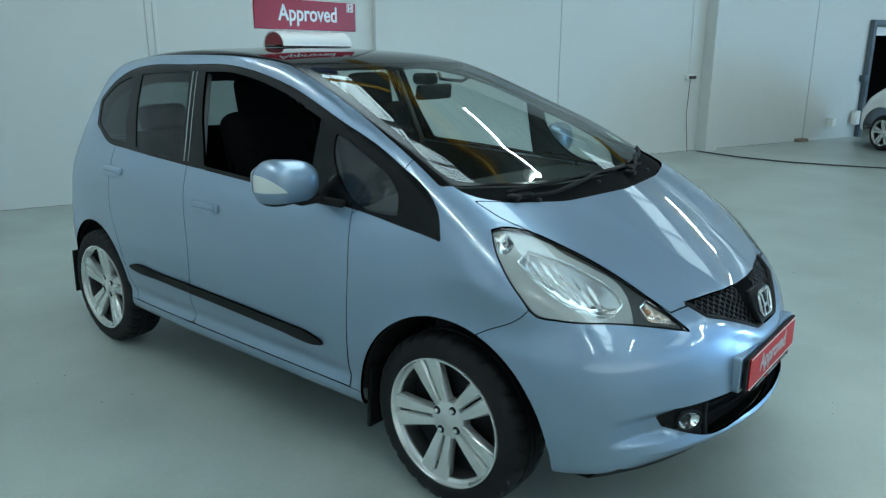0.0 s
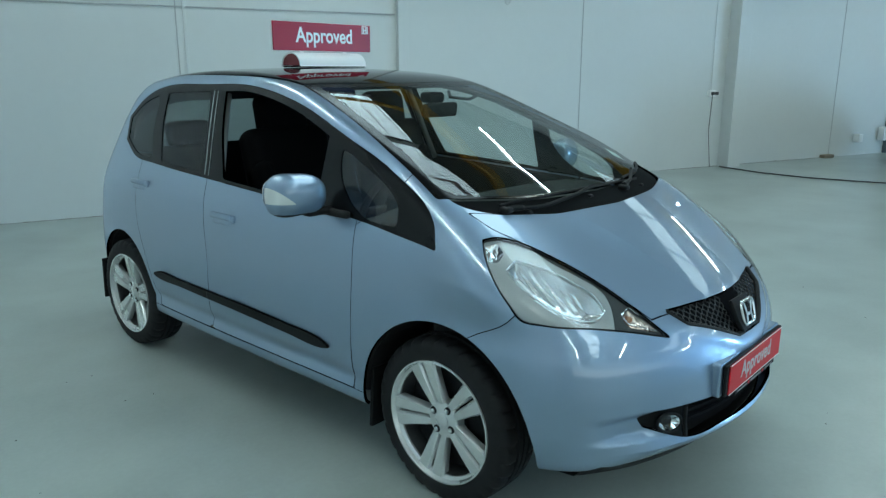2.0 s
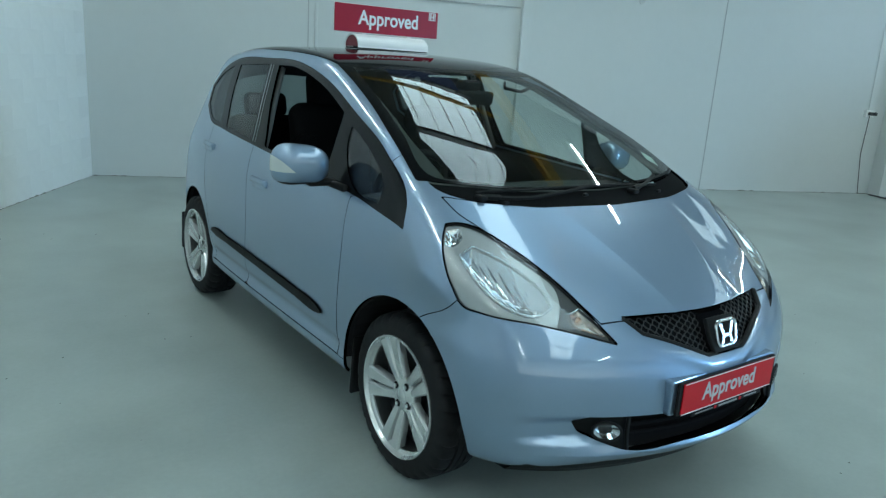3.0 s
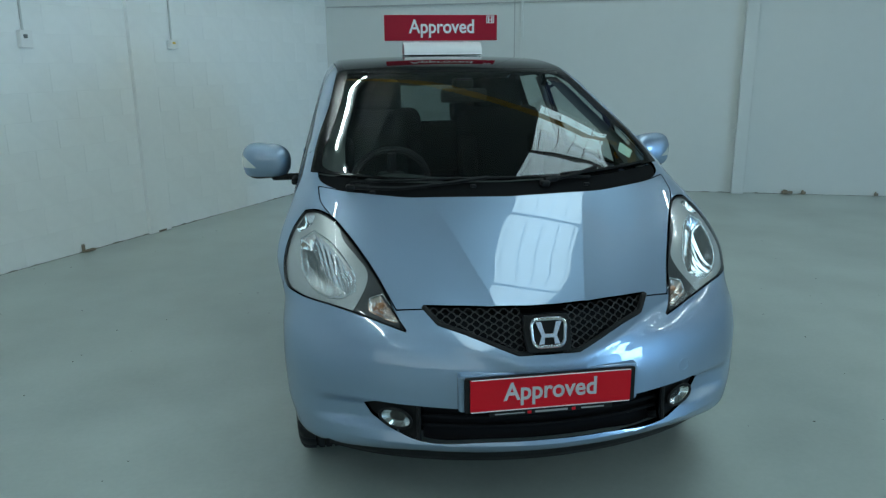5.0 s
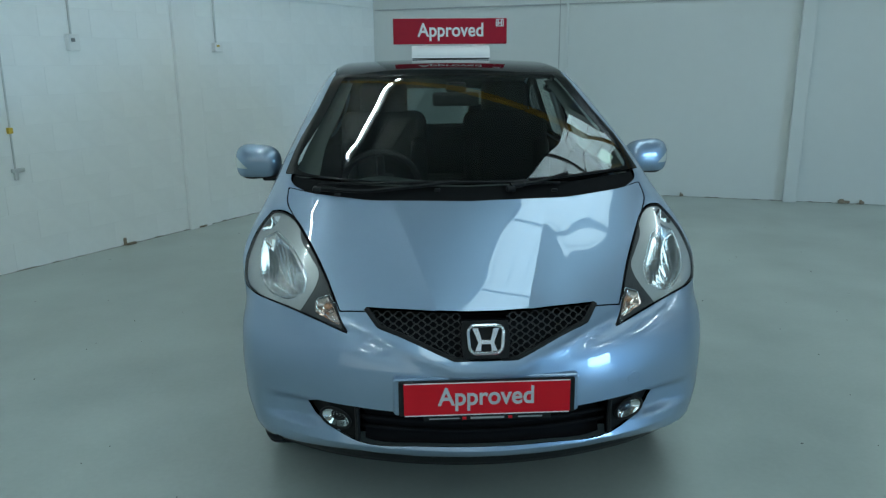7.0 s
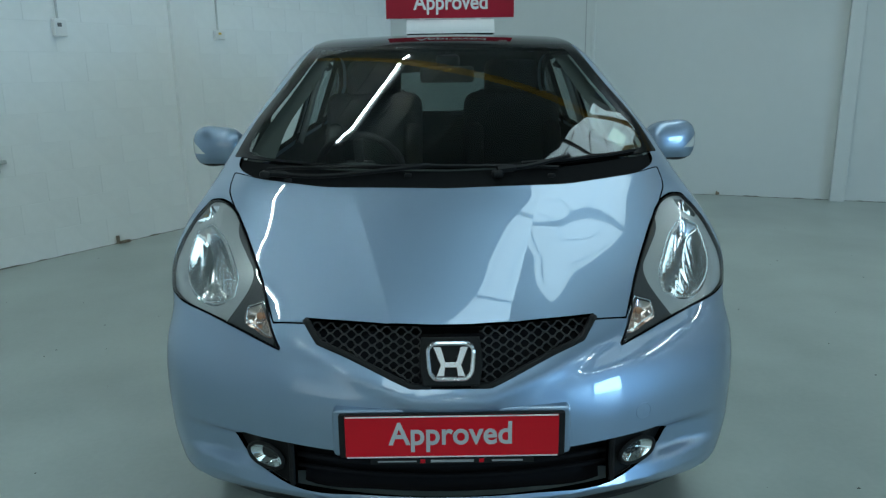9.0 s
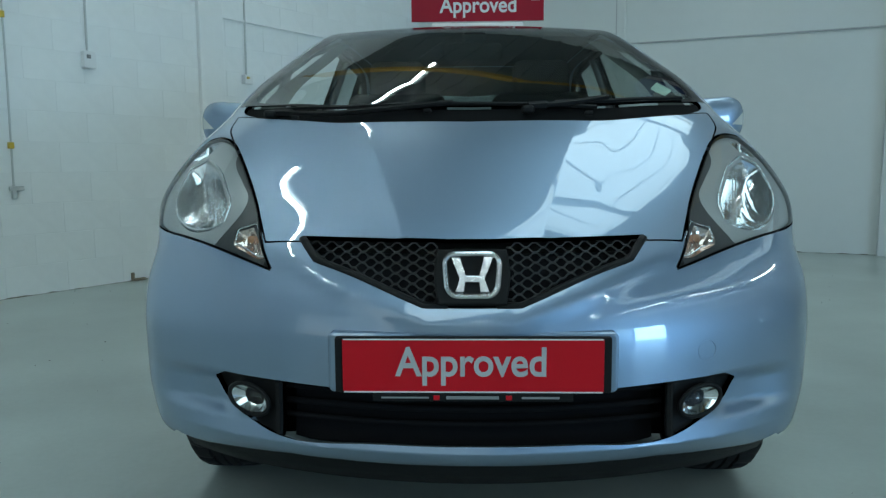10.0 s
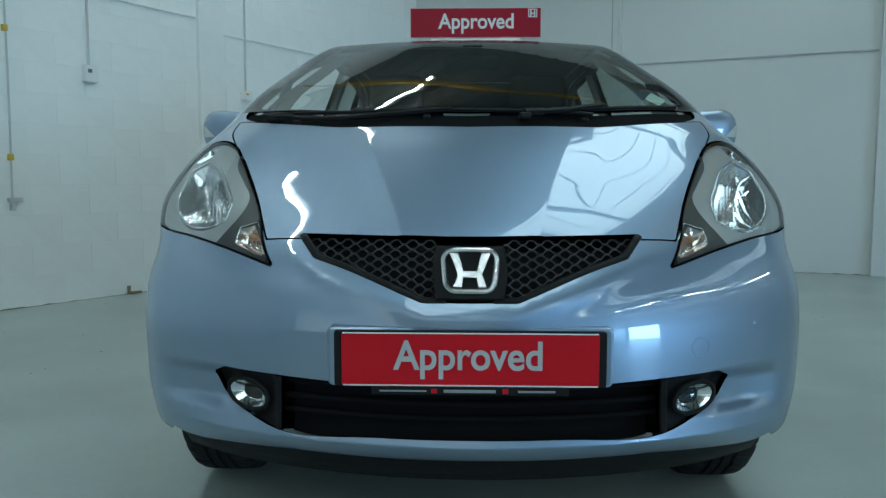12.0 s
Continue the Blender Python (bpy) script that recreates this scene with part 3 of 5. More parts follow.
# wheels
def tyre_mesh():
    seg = 156
    shape = [(0.206, 0.082), (0.214, 0.089), (0.232, 0.0925), (0.256, 0.093), (0.276, 0.087), (0.287, 0.078), (0.2915, 0.068), (0.2935, 0.050)]
    ribs = [(0.294, 0.034), (0.287, 0.032), (0.287, 0.024), (0.2945, 0.022), (0.2945, 0.004), (0.2885, 0.002)]
    right = [(r, -o) for r, o in shape + ribs]
    prof = right + [(r, -o) for r, o in right[::-1]]
    bm = bmesh.new()
    rings = []
    for i in range(seg):
        a = 2 * math.pi * i / seg
        notch = 0.008 if i % 5 == 0 else 0.0
        ring_v = []
        for r, o in prof:
            d = notch if 0.030 < abs(o) < 0.088 and r > 0.274 else 0.0
            lean = a + (0.05 * (abs(o) - 0.05) / 0.04 if abs(o) > 0.045 else 0)
            ring_v.append(bm.verts.new((o, -(r - d) * math.cos(lean), (r - d) * math.sin(lean))))
        rings.append(ring_v)
    for i in range(seg):
        p, q = rings[i], rings[(i + 1) % seg]
        for j in range(len(prof) - 1):
            bm.faces.new((p[j], q[j], q[j + 1], p[j + 1]))
    bmesh.ops.recalc_face_normals(bm, faces=bm.faces)
    return bm


def spoke_mesh(angle, spread):
    """One limb of a twin spoke, from the hub to the rim."""
    bm = bmesh.new()
    rings = []
    for k in range(9):
        s = k / 8
        r = 0.045 + 0.163 * s
        w = 0.0135 + 0.0150 * s
        a = angle + spread * (w + 0.0022 + 0.0018 * s) / r
        face = -0.070 - 0.012 * s + 0.010 * (1 - s) ** 2
        out = Vector((0, -math.cos(a), math.sin(a)))
        across = Vector((0, math.sin(a), math.cos(a)))
        mid = out * r
        ring_v = []
        for u, d in ((-1, 0.030), (-1, 0.008), (-0.72, 0.0), (0.72, 0.0), (1, 0.008), (1, 0.030)):
            ring_v.append(bm.verts.new(mid + across * (u * w) + Vector((face + d, 0, 0))))
        rings.append(ring_v)
    for p, q in zip(rings, rings[1:]):
        for j in range(5):
            bm.faces.new((p[j], p[j + 1], q[j + 1], q[j]))
    bmesh.ops.recalc_face_normals(bm, faces=bm.faces)
    return bm


WHEEL_PARTS = {}
# barrel colour darkened to imitate the shade between the spokes
BARREL_SHADE = material("dark_barrel", (0.05, 0.052, 0.054), 0.4, 0.5, grain=0.2, scale=40)


def wheel(m, turn_angle, parent):
    hubbed = new("wheel")
    hubbed.parent = parent
    hubbed.matrix_basis = m
    spin = Matrix.Rotation(radians(turn_angle), 4, "X")
    if not WHEEL_PARTS:
        limbs = [spoke_mesh(radians(41 + 72 * k), sp) for k in range(5) for sp in (-1, 1)]
        rim = joined(lathe([(0.1955, -0.066), (0.197, -0.073), (0.2065, -0.078), (0.2145, -0.084), (0.2185, -0.090), (0.2175, -0.095), (0.2125, -0.0955), (0.2095, -0.090), (0.206, -0.082)], 96),
                     lathe([(0.0005, -0.066), (0.030, -0.066), (0.034, -0.064), (0.052, -0.064), (0.064, -0.060), (0.070, -0.05), (0.070, -0.02)], 48), *limbs)
        bmesh.ops.recalc_face_normals(rim, faces=rim.faces)
        barrel = lathe([(0.204, 0.084), (0.192, 0.06), (0.188, -0.02), (0.1955, -0.066)], 64)
        cap = lathe([(0.0005, -0.0705), (0.022, -0.070), (0.0265, -0.0675), (0.027, -0.064)], 40)
        # brake disc widened and blackened as painted shade behind the spokes
        disc = lathe([(0.0005, -0.028), (0.07, -0.030), (0.072, -0.012), (0.186, -0.012), (0.187, 0.004), (0.0005, 0.004)], 48)
        for key, bm, mat in (("tyre", tyre_mesh(), RUBBER), ("rim", rim, ALLOY), ("centre_cap", cap, ALLOY), ("brake_disc", disc, TRIM_AND_SHADE), ("barrel", barrel, BARREL_SHADE)):
            me = bpy.data.meshes.new(key)
            bm.to_mesh(me)
            bm.free()
            me.shade_smooth()
            me.set_sharp_from_angle(angle=radians(38))
            me.materials.append(mat)
            WHEEL_PARTS[key] = me
        # flat black discs round the bolts paint the shade of their recesses
        for key, bm, mat in (("bolt", lathe([(0.0005, -0.071), (0.0070, -0.071), (0.0085, -0.068), (0.0085, -0.05)], 6), CHROME), ("recess", lathe([(0.0005, -0.0648), (0.0135, -0.0648), (0.0138, -0.062)], 20), VOID)):
            me = bpy.data.meshes.new(key)
            bm.to_mesh(me)
            bm.free()
            me.materials.append(mat)
            WHEEL_PARTS[key] = me
    for key in ("tyre", "rim", "centre_cap", "brake_disc", "barrel"):
        ob = piece(key, WHEEL_PARTS[key], None, hubbed)
        if key != "tyre":
            ob.matrix_basis = spin
    for k in range(4):
        a = radians(-32 + 90 * k - turn_angle)
        for name, key in (("wheel_bolt", "bolt"), ("bolt_recess", "recess")):
            piece(name, WHEEL_PARTS[key], None, hubbed).matrix_basis = pose(0, -0.046 * math.cos(a), 0.046 * math.sin(a))
    return hubbed


WHEELS = ((-0.020, -1, -0.723, 1.085), (2.395, 29, -0.725, 1.065))
for y, a, x, big in WHEELS:
    size = Matrix.Scale(big, 4)
    tagged(wheel(pose(x, y, 0.2945 * big) @ size, a, car), "silver twin-spoke alloy wheel with a black tyre")
    tagged(wheel(pose(-x, y, 0.2945 * big, 0, 0, 180) @ size, a, car), "silver twin-spoke alloy wheel with a black tyre")
for y, x, h, top in ((0.345, 0.715, 0.26, 0.43), (2.785, 0.70, 0.25, 0.45)):
    flap = part("mudflap", turned(box(0.19, 0.018, h, (0, 0, 0), 0.005), pose(-x, y, top - h / 2, 4)), BLACK_PLASTIC, car)
    mirrored(flap)

# side mouldings and handles
STRIP = ((0.525, 0.478), (0.6, 0.5034), (0.8, 0.5153), (1.25, 0.5295), (1.7, 0.5336), (1.985, 0.5266), (2.005, 0.513), (1.985, 0.5054), (1.7, 0.4986), (1.25, 0.4885), (0.8, 0.4727), (0.6, 0.4638))
for faces in (door_f_faces, door_r_faces):
    pick, _ = skin.take(side_view(STRIP), 0, faces)
    for side in (-1, 1):
        panel("side_moulding", skin, pick, BLACK_PLASTIC, car, side, fold=0.013, offset=0.011, label="black rubbing strip")
for y, z in ((1.305, 0.905), (2.165, 0.975)):
    x = on_side(y, z)
    lean = math.degrees(math.atan2(on_side(y, z - 0.05) - on_side(y, z + 0.05), 0.1))
    sweep = math.degrees(math.atan2(on_side(y - 0.1, z) - on_side(y + 0.1, z), 0.2))
    cup = part("handle_recess", turned(box(0.012, 0.15, 0.052, (0, 0, 0), 0.006, 3), pose(-x + 0.003, y + 0.01, z - 0.004, 0, lean, -sweep)), PAINT, car, smooth=True)
    grip = part("door_handle", turned(joined(box(0.020, 0.175, 0.030, (-0.012, 0, 0.010), 0.009, 3), box(0.018, 0.032, 0.036, (-0.006, -0.085, 0.006), 0.008, 2)), pose(-x + 0.003, y, z, 0, lean, -sweep)), PAINT, car, smooth=True)
    mirrored(cup), mirrored(grip)

# front grille
grille_back = panel("grille", skin, grille_faces, VOID, car, both=True, fold=0, offset=-0.05, label="black honeycomb grille")
edge = curve_through(GRILLE, sharp=12)
GRILLE_PLASTIC = material("grille_plastic", (0.013, 0.0135, 0.014), 0.5, grain=0.1, scale=300)


def inside_line(line, x, z):
    return away(line, np.array([[abs(x), z]], float))[0]


rim_pts = [(x, z) for x, z in edge if x >= 0 and z < 0.780]
for s in (-1, 1):
    part("grille_rim", tube([(s * x, on_front(s * x, z) + 0.009, z) for x, z in rim_pts], 0.0105, 8), BLACK_PLASTIC, grille_back, smooth=True)
pitch, step = 0.0098, 0.0092
for k in range(15):
    z0, run = 0.654 + pitch * k, []
    for i in range(-50, 51):
        x = i * step
        z = z0 + 0.0041 * (1 if ((i // 2) + k) % 2 else -1) - 0.02 * abs(x) * (1 - k / 14)
        if inside_line(edge, x, z) < -0.002 and abs(x) > 0.070:
            run.append((x, on_front(x, z) + 0.016, z))
            continue
        if len(run) > 2:
            part("grille_bar", tube(run, 0.0022, 5), GRILLE_PLASTIC, grille_back, smooth=True)
        run = []
    if len(run) > 2:
        part("grille_bar", tube(run, 0.0022, 5), GRILLE_PLASTIC, grille_back, smooth=True)
part("badge_plate", turned(prism(curve_through(((-0.072, 0.058), (0.072, 0.058), (0.078, 0.0), (0.070, -0.062), (-0.070, -0.062), (-0.078, 0.0)), sharp=40), 0.016, "y", 0.0, 0.004), pose(0, -0.798, 0.718, -28)), BLACK_PLASTIC, grille_back)


def rounded(w, h, r, n=6, taper=0.0):
    """A rounded rectangle outline, narrower at the foot by taper."""
    out = []
    for cx, cz, a0 in ((w / 2 - r, h / 2 - r, 0), (-w / 2 + r, h / 2 - r, 90), (-w / 2 + r, -h / 2 + r, 180), (w / 2 - r, -h / 2 + r, 270)):
        for i in range(n + 1):
            a = radians(a0 + 90 * i / n)
            x, z = cx + r * math.cos(a), cz + r * math.sin(a)
            out.append((x * (1 - taper * (0.5 - z / h)), z))
    return out


def emblem(parent, mat, m, w, h, bar):
    """A chrome ring with two leaning bars and a low bridge, all one plain shape."""
    ring_pts = rounded(w, h, w * 0.2, taper=0.12)
    pieces = [tube([(x, 0, z) for x, z in ring_pts + ring_pts[:2]], bar * 0.62, 8, caps=False)]
    for k in (-1, 1):
        for quad in (((0.37, 0.41), (0.215, 0.41), (0.115, -0.05), (0.215, -0.10)), ((0.215, -0.10), (0.115, -0.05), (0.15, -0.41), (0.30, -0.41))):
            pieces.append(prism([(k * w * x, h * z) for x, z in quad], bar * 0.9, "y", -bar * 0.45))
    pieces.append(box(w * 0.26, bar * 0.8, h * 0.15, (0, 0.001, -h * 0.10), 0.001))
    return part("emblem", turned(joined(*pieces), m), mat, parent, "chrome emblem")


SATIN_CHROME = material("satin_chrome", (0.72, 0.73, 0.74), 0.22, 1.0)
emblem(grille_back, SATIN_CHROME, pose(0, -0.808, 0.720, -16), 0.114, 0.086, 0.0095)

# the small round cover of the towing eye, outlined by its gap
tow = [(0.497 + 0.021 * math.cos(a), 0.549 + 0.021 * math.sin(a)) for a in np.linspace(0, 2 * math.pi, 33)]
part("towing_cover_gap", tube([(x, on_front(x, z) - 0.0002, z) for x, z in tow], 0.0007, 5, False), PAINT, car, "thin round gap of the towing eye cover", smooth=True)

# lower intake and fog lamps
REFLECTOR = material("bright_reflector", (0.88, 0.90, 0.92), 0.14, 1.0)
fog_faces, mouth_faces = skin.take(lambda p: 0.412 - np.abs(p[:, 0]), 0, intake_faces)
intake = panel("lower_intake", skin, mouth_faces, VOID, car, both=True, fold=0, offset=-0.07, label="black lower air intake")
for z, r in ((0.468, 0.006), (0.436, 0.007), (0.404, 0.006)):
    part("intake_bar", tube([(x, on_front(x, z) + 0.045, z) for x in np.linspace(-0.41, 0.41, 25)], r, 8), VOID, intake, smooth=True)
for s in (-1, 1):
    part("intake_frame", tube([(s * 0.412, on_front(0.412, z) + 0.004, z) for z in (0.486, 0.43, 0.374)], 0.008, 6), BLACK_PLASTIC, intake)


def bowl(rx, rz, depth, flutes=0, seg=72, rings=9, power=2.0):
    """A concave reflector opening towards -y, its rim in the plane y = 0."""
    bm = bmesh.new()
    rows = []
    for j in range(rings + 1):
        s = 0.06 + 0.94 * j / rings
        row = []
        for i in range(seg):
            a = 2 * math.pi * i / seg
            c, d = math.cos(a), math.sin(a)
            q = (abs(c) ** power + abs(d) ** power) ** (-1 / power)
            f = 1 + (0.035 * math.sin(flutes * a) * s if flutes else 0)
            row.append(bm.verts.new((rx * s * q * c, depth * (1 - s * s) * f, rz * s * q * d)))
        rows.append(row)
    for p, q in zip(rows, rows[1:]):
        for i in range(seg):
            bm.faces.new((p[i], p[(i + 1) % seg], q[(i + 1) % seg], q[i]))
    return bm


def dome(rx, rz, bulge, seg=40, rings=6):
    bm = bowl(rx, rz, -bulge, 0, seg, rings)
    bmesh.ops.contextual_create(bm, geom=[e for e in bm.edges if len(e.link_faces) == 1 and max(abs(v.co.x) for v in e.verts) < rx * 0.2])
    return bm


for s in (-1, 1):
    bezel = panel("fog_bezel", skin, fog_faces, BLACK_PLASTIC, car, s, fold=0.012, offset=-0.016)
    y = on_front(0.487, 0.437) - 0.004
    m = pose(s * 0.484, y + 0.002, 0.441, 0, s * -13, s * 22)
    part("fog_reflector", turned(bowl(0.051, 0.030, 0.024, 9), m), REFLECTOR, bezel, "chrome fog lamp reflector", smooth=True)
    part("fog_lens", turned(dome(0.053, 0.032, 0.010), m), LENS, bezel, smooth=True)
    part("fog_ring", turned(tube([(0.053 * math.cos(a), 0, 0.032 * math.sin(a)) for a in np.linspace(0, 2 * math.pi, 41)], 0.005, 6, False), m), BLACK_PLASTIC, bezel, smooth=True)

# head lamps
SATIN = material("satin_silver_bezel", (0.45, 0.47, 0.47), 0.30, 0.25, grain=0.03, scale=80)
GREY_BEZEL = material("dark_grey_bezel", (0.055, 0.058, 0.06), 0.35, grain=0.05, scale=80)
AMBER_CHROME = material("amber_tinted_chrome", (0.86, 0.72, 0.65), 0.16, 0.9)
AMBER = material("amber_bulb", (0.50, 0.26, 0.15), 0.25, coat=0.5)
DARK_EDGE = ((0.30, 1.04), (0.20, 0.961), (0.09, 0.906), (0.02, 0.862), (0.000, 0.822), (0.012, 0.70), (-0.35, 0.68), (-0.2, 0.9), (0.1, 1.05))
BOWL_HOLE = ((0.310, 0.960), (0.345, 0.935), (0.285, 0.880), (0.19, 0.818), (0.105, 0.791), (0.055, 0.794), (0.028, 0.811), (0.055, 0.848), (0.12, 0.890), (0.205, 0.930))
TURN_HOLE = ((-0.030, 0.795), (-0.050, 0.768), (-0.09, 0.756), (-0.145, 0.741), (-0.160, 0.745), (-0.11, 0.777), (-0.060, 0.808))
SIDE_HOLE = ((0.408, 1.005), (0.404, 0.965), (0.37, 0.962), (0.345, 0.985), (0.362, 1.012))


def pocket(name, faces, hole, depth, side, parent):
    """A fluted bright hollow sunk into the lamp behind the lens."""
    reach = [skin.spots[v][0] for f in faces for v in f]
    faces = sliced(skin, faces, *(lambda p, c=c: p[:, 0] - c for c in np.arange(min(reach) + 0.002, max(reach), 0.0045)))
    used = sorted({v for f in faces for v in f})
    at = {v: i for i, v in enumerate(used)}
    spots = np.array([skin.spots[v] for v in used])
    near = np.clip(-corner_view(hole)(spots), 0, depth)
    sunk = 0.011 + depth * (1 - (1 - near / depth) ** 2) + 0.0011 * np.sin(spots[:, 0] * 330 + 60 * spots[:, 2]) * rise(0.003, 0.014, near)
    spots = (spots - slope(spots) * sunk[:, None]) * (-side, 1, 1)
    dish = bpy.data.meshes.new(name)
    dish.from_pydata(spots.tolist(), [], [tuple(at[v] for v in f) for f in faces])
    dish.shade_smooth()
    return piece(name, dish, AMBER_CHROME if name == "indicator_reflector" else REFLECTOR, parent, "amber-tinted fluted reflector" if name == "indicator_reflector" else "fluted chrome reflector")


for s in (-1, 1):
    lamp_unit = panel("headlight", skin, lamp_faces, LENS, car, s, fold=0, label="clear wraparound headlight")
    dark, bright = skin.take(corner_view(DARK_EDGE), 0, lamp_faces)
    for hole, depth, name in ((BOWL_HOLE, 0.065, "reflector"), (TURN_HOLE, 0.035, "indicator_reflector"), (SIDE_HOLE, 0.025, "side_light")):
        in_a, bright = skin.take(corner_view(hole), 0, bright)
        in_b, dark = skin.take(corner_view(hole), 0, dark)
        pocket(name, in_a + in_b, hole, depth, s, lamp_unit)
    panel("bezel", skin, bright, SATIN, lamp_unit, s, fold=0.004, offset=-0.010)
    panel("bezel", skin, dark, GREY_BEZEL, lamp_unit, s, fold=0.004, offset=-0.009)
    rim_faces, _ = skin.take(lambda p: -corner_view(LAMP)(p) - 0.0032, 0, lamp_faces)
    panel("seal", skin, rim_faces, BLACK_PLASTIC, lamp_unit, s, fold=0.012, offset=-0.001)
    for hole, r in ((BOWL_HOLE, 0.0032), (TURN_HOLE, 0.002)):
        q, z = np.array(curve_through(hole)).T
        inner = np.stack([-q / math.sqrt(2) - 0.30, q / math.sqrt(2) - 0.30, z], 1)
        way = np.tile(np.array([-1, -1, 0]) / math.sqrt(2), (len(q), 1))
        line = inner + way * (meet(inner, way, 1.0) - 0.012)[:, None]
        line = [(-s * x, y, h) for x, y, h in line]
        part("reflector_rim", tube(line + line[:1], r, 6, False), REFLECTOR, lamp_unit, "bright rim round the reflector", smooth=True)
    m = pose(s * 0.655, -0.370, 0.862, -10, s * 6, s * 30)
    part("bulb", turned(joined(turned(lathe([(0.0005, 0.0), (0.016, 0.001), (0.021, 0.008), (0.021, 0.05)], 24), pose(0, 0, 0, 0, 0, 90)), box(0.010, 0.04, 0.007, (0.028, 0.03, -0.012), 0.002)), m @ pose(0, 0.015, 0)), CHROME, lamp_unit, smooth=True)
    part("indicator_bulb", turned(dome(0.011, 0.010, 0.010), pose(s * 0.512, -0.600, 0.772, -20, 0, s * 30)), AMBER, lamp_unit, "amber bulb", smooth=True)

# number plate
RED_PLATE = material("red_plate_face", (0.60, 0.006, 0.016), 0.35, grain=0.02, scale=200, specular_ior_level=0.25)
GREY_TRIM_PRINT = material("grey_print", (0.30, 0.31, 0.31), 0.6)
SILVER_INK = material("silver_lettering", (0.55, 0.57, 0.58), 0.35, 0.3, grain=0.03, scale=200)
plate = part("number_plate", prism(rounded(0.552, 0.114, 0.005), 0.012, "y", -0.852, 0.002), BLACK_PLASTIC, car, "black plate holder with a red plate")
plate.location = (0, 0, 0.545)
part("plate_plinth", prism(rounded(0.586, 0.124, 0.012), 0.050, "y", -0.836, 0.006), PAINT, plate, "body-coloured plinth behind the plate")
face = part("plate_face", prism(rounded(0.520, 0.108, 0.004), 0.004, "y", -0.857, 0.001), RED_PLATE, plate, "red plate face")
part("plate_edge", joined(box(0.515, 0.002, 0.0025, (0, -0.858, 0.0535)), box(0.515, 0.002, 0.0025, (0, -0.858, -0.0535))), WHITE, plate)
lettering("Approved", 0.083, SILVER_INK, plate, pose(-0.002, -0.8575, 0.005, 90), 0.0008, "silver word on the red plate")
part("lower_strip", box(0.40, 0.006, 0.016, (0, -0.856, -0.0645), 0.001), BLACK_PLASTIC, plate)
for w, h, x in ((0.105, 0.006, 0), (0.095, 0.003, -0.135), (0.075, 0.004, 0.135)):
    part("print_bar", box(w, 0.002, h, (x, -0.8598, -0.0645)), GREY_TRIM_PRINT, plate, "pale bar of small print")
for x in (-0.072, 0.072):
    part("print_mark", box(0.012, 0.002, 0.009, (x, -0.8598, -0.0645)), RED_PLATE, plate)


# door mirrors
def pod(cx, cy, cz, rx, ry, rz, seg=40, rows=24, flat=0.6):
    """A rounded housing, blunter towards its back (+y) and lower towards the car."""
    bm = bmesh.new()
    net = []
    for j in range(rows + 1):
        b = -math.pi / 2 + math.pi * j / rows
        row = []
        for i in range(seg):
            a = 2 * math.pi * i / seg
            def pw(v, e):
                return math.copysign(abs(v) ** e, v)
            x, y, z = rx * pw(math.cos(b), 0.7) * pw(math.cos(a), 0.7), ry * pw(math.cos(b), 0.8) * pw(math.sin(a), 0.9), rz * pw(math.sin(b), 0.75)
            y = y if y < 0 else y * flat
            z *= 1 - 0.16 * (x / rx) if x < 0 else 1 - 0.05 * x / rx
            y += 0.16 * abs(x) * (x > 0) - 0.30 * max(x, 0)
            row.append(bm.verts.new((cx + x, cy + y + 0.14 * (-x), cz + z)))
        net.append(row)
    for p, q in zip(net, net[1:]):
        for i in range(seg):
            bm.faces.new((p[i], p[(i + 1) % seg], q[(i + 1) % seg], q[i]))
    bmesh.ops.remove_doubles(bm, verts=bm.verts, dist=1e-5)
    bmesh.ops.recalc_face_normals(bm, faces=bm.faces)
    return bm


def keep_side(bm, co, no):
    bmesh.ops.bisect_plane(bm, geom=bm.verts[:] + bm.edges[:] + bm.faces[:], plane_co=co, plane_no=no, clear_outer=True)
    return bm


MIRROR = (-0.942, 0.615, 1.108, 0.112, 0.085, 0.082)
CLEAR_GREY = material("clear_grey_lens", (0.62, 0.66, 0.64), 0.2, coat=0.6)
mirror = part("door_mirror", keep_side(pod(*MIRROR), (0, 0, 1.042), (0, 0, -1)), PAINT, car, "light blue door mirror", smooth=True)
part("lower_cover", keep_side(pod(*(MIRROR[:3] + tuple(v - 0.002 for v in MIRROR[3:]))), (0, 0, 1.043), (0, 0, 1)), BLACK_PLASTIC, mirror, smooth=True)
lens_bm = pod(*(MIRROR[:3] + tuple(v + 0.0015 for v in MIRROR[3:])))
for co, no in (((-0.985, 0, 1.084), (1, 0, 1.1)), ((0, 0, 1.084), (0, 0, -1)), ((-1.0, 0, 1.140), (0.4, 0, 1)), ((0, 0.65, 0), (0, 1, 0))):
    keep_side(lens_bm, co, no)
part("indicator", lens_bm, CLEAR_GREY, mirror, "clear side indicator", smooth=True)
part("mirror_glass", turned(prism(rounded(0.17, 0.115, 0.04), 0.004, "y", 0, 0), pose(-0.95, 0.668, 1.11, 0, 0, -8)), CHROME, mirror)
part("mirror_foot", joined(box(0.13, 0.055, 0.026, (-0.855, 0.575, 1.036), 0.011, 3), box(0.03, 0.17, 0.03, (-0.812, 0.53, 1.030), 0.010, 2)), BLACK_PLASTIC, mirror, smooth=True)
mirrored(mirror)


# wipers
def along_top(points, lift, n=14):
    line = curve_through(points, steps=n, closed=False)
    return [(x, y, on_top(x, y) + lift) for x, y in line]


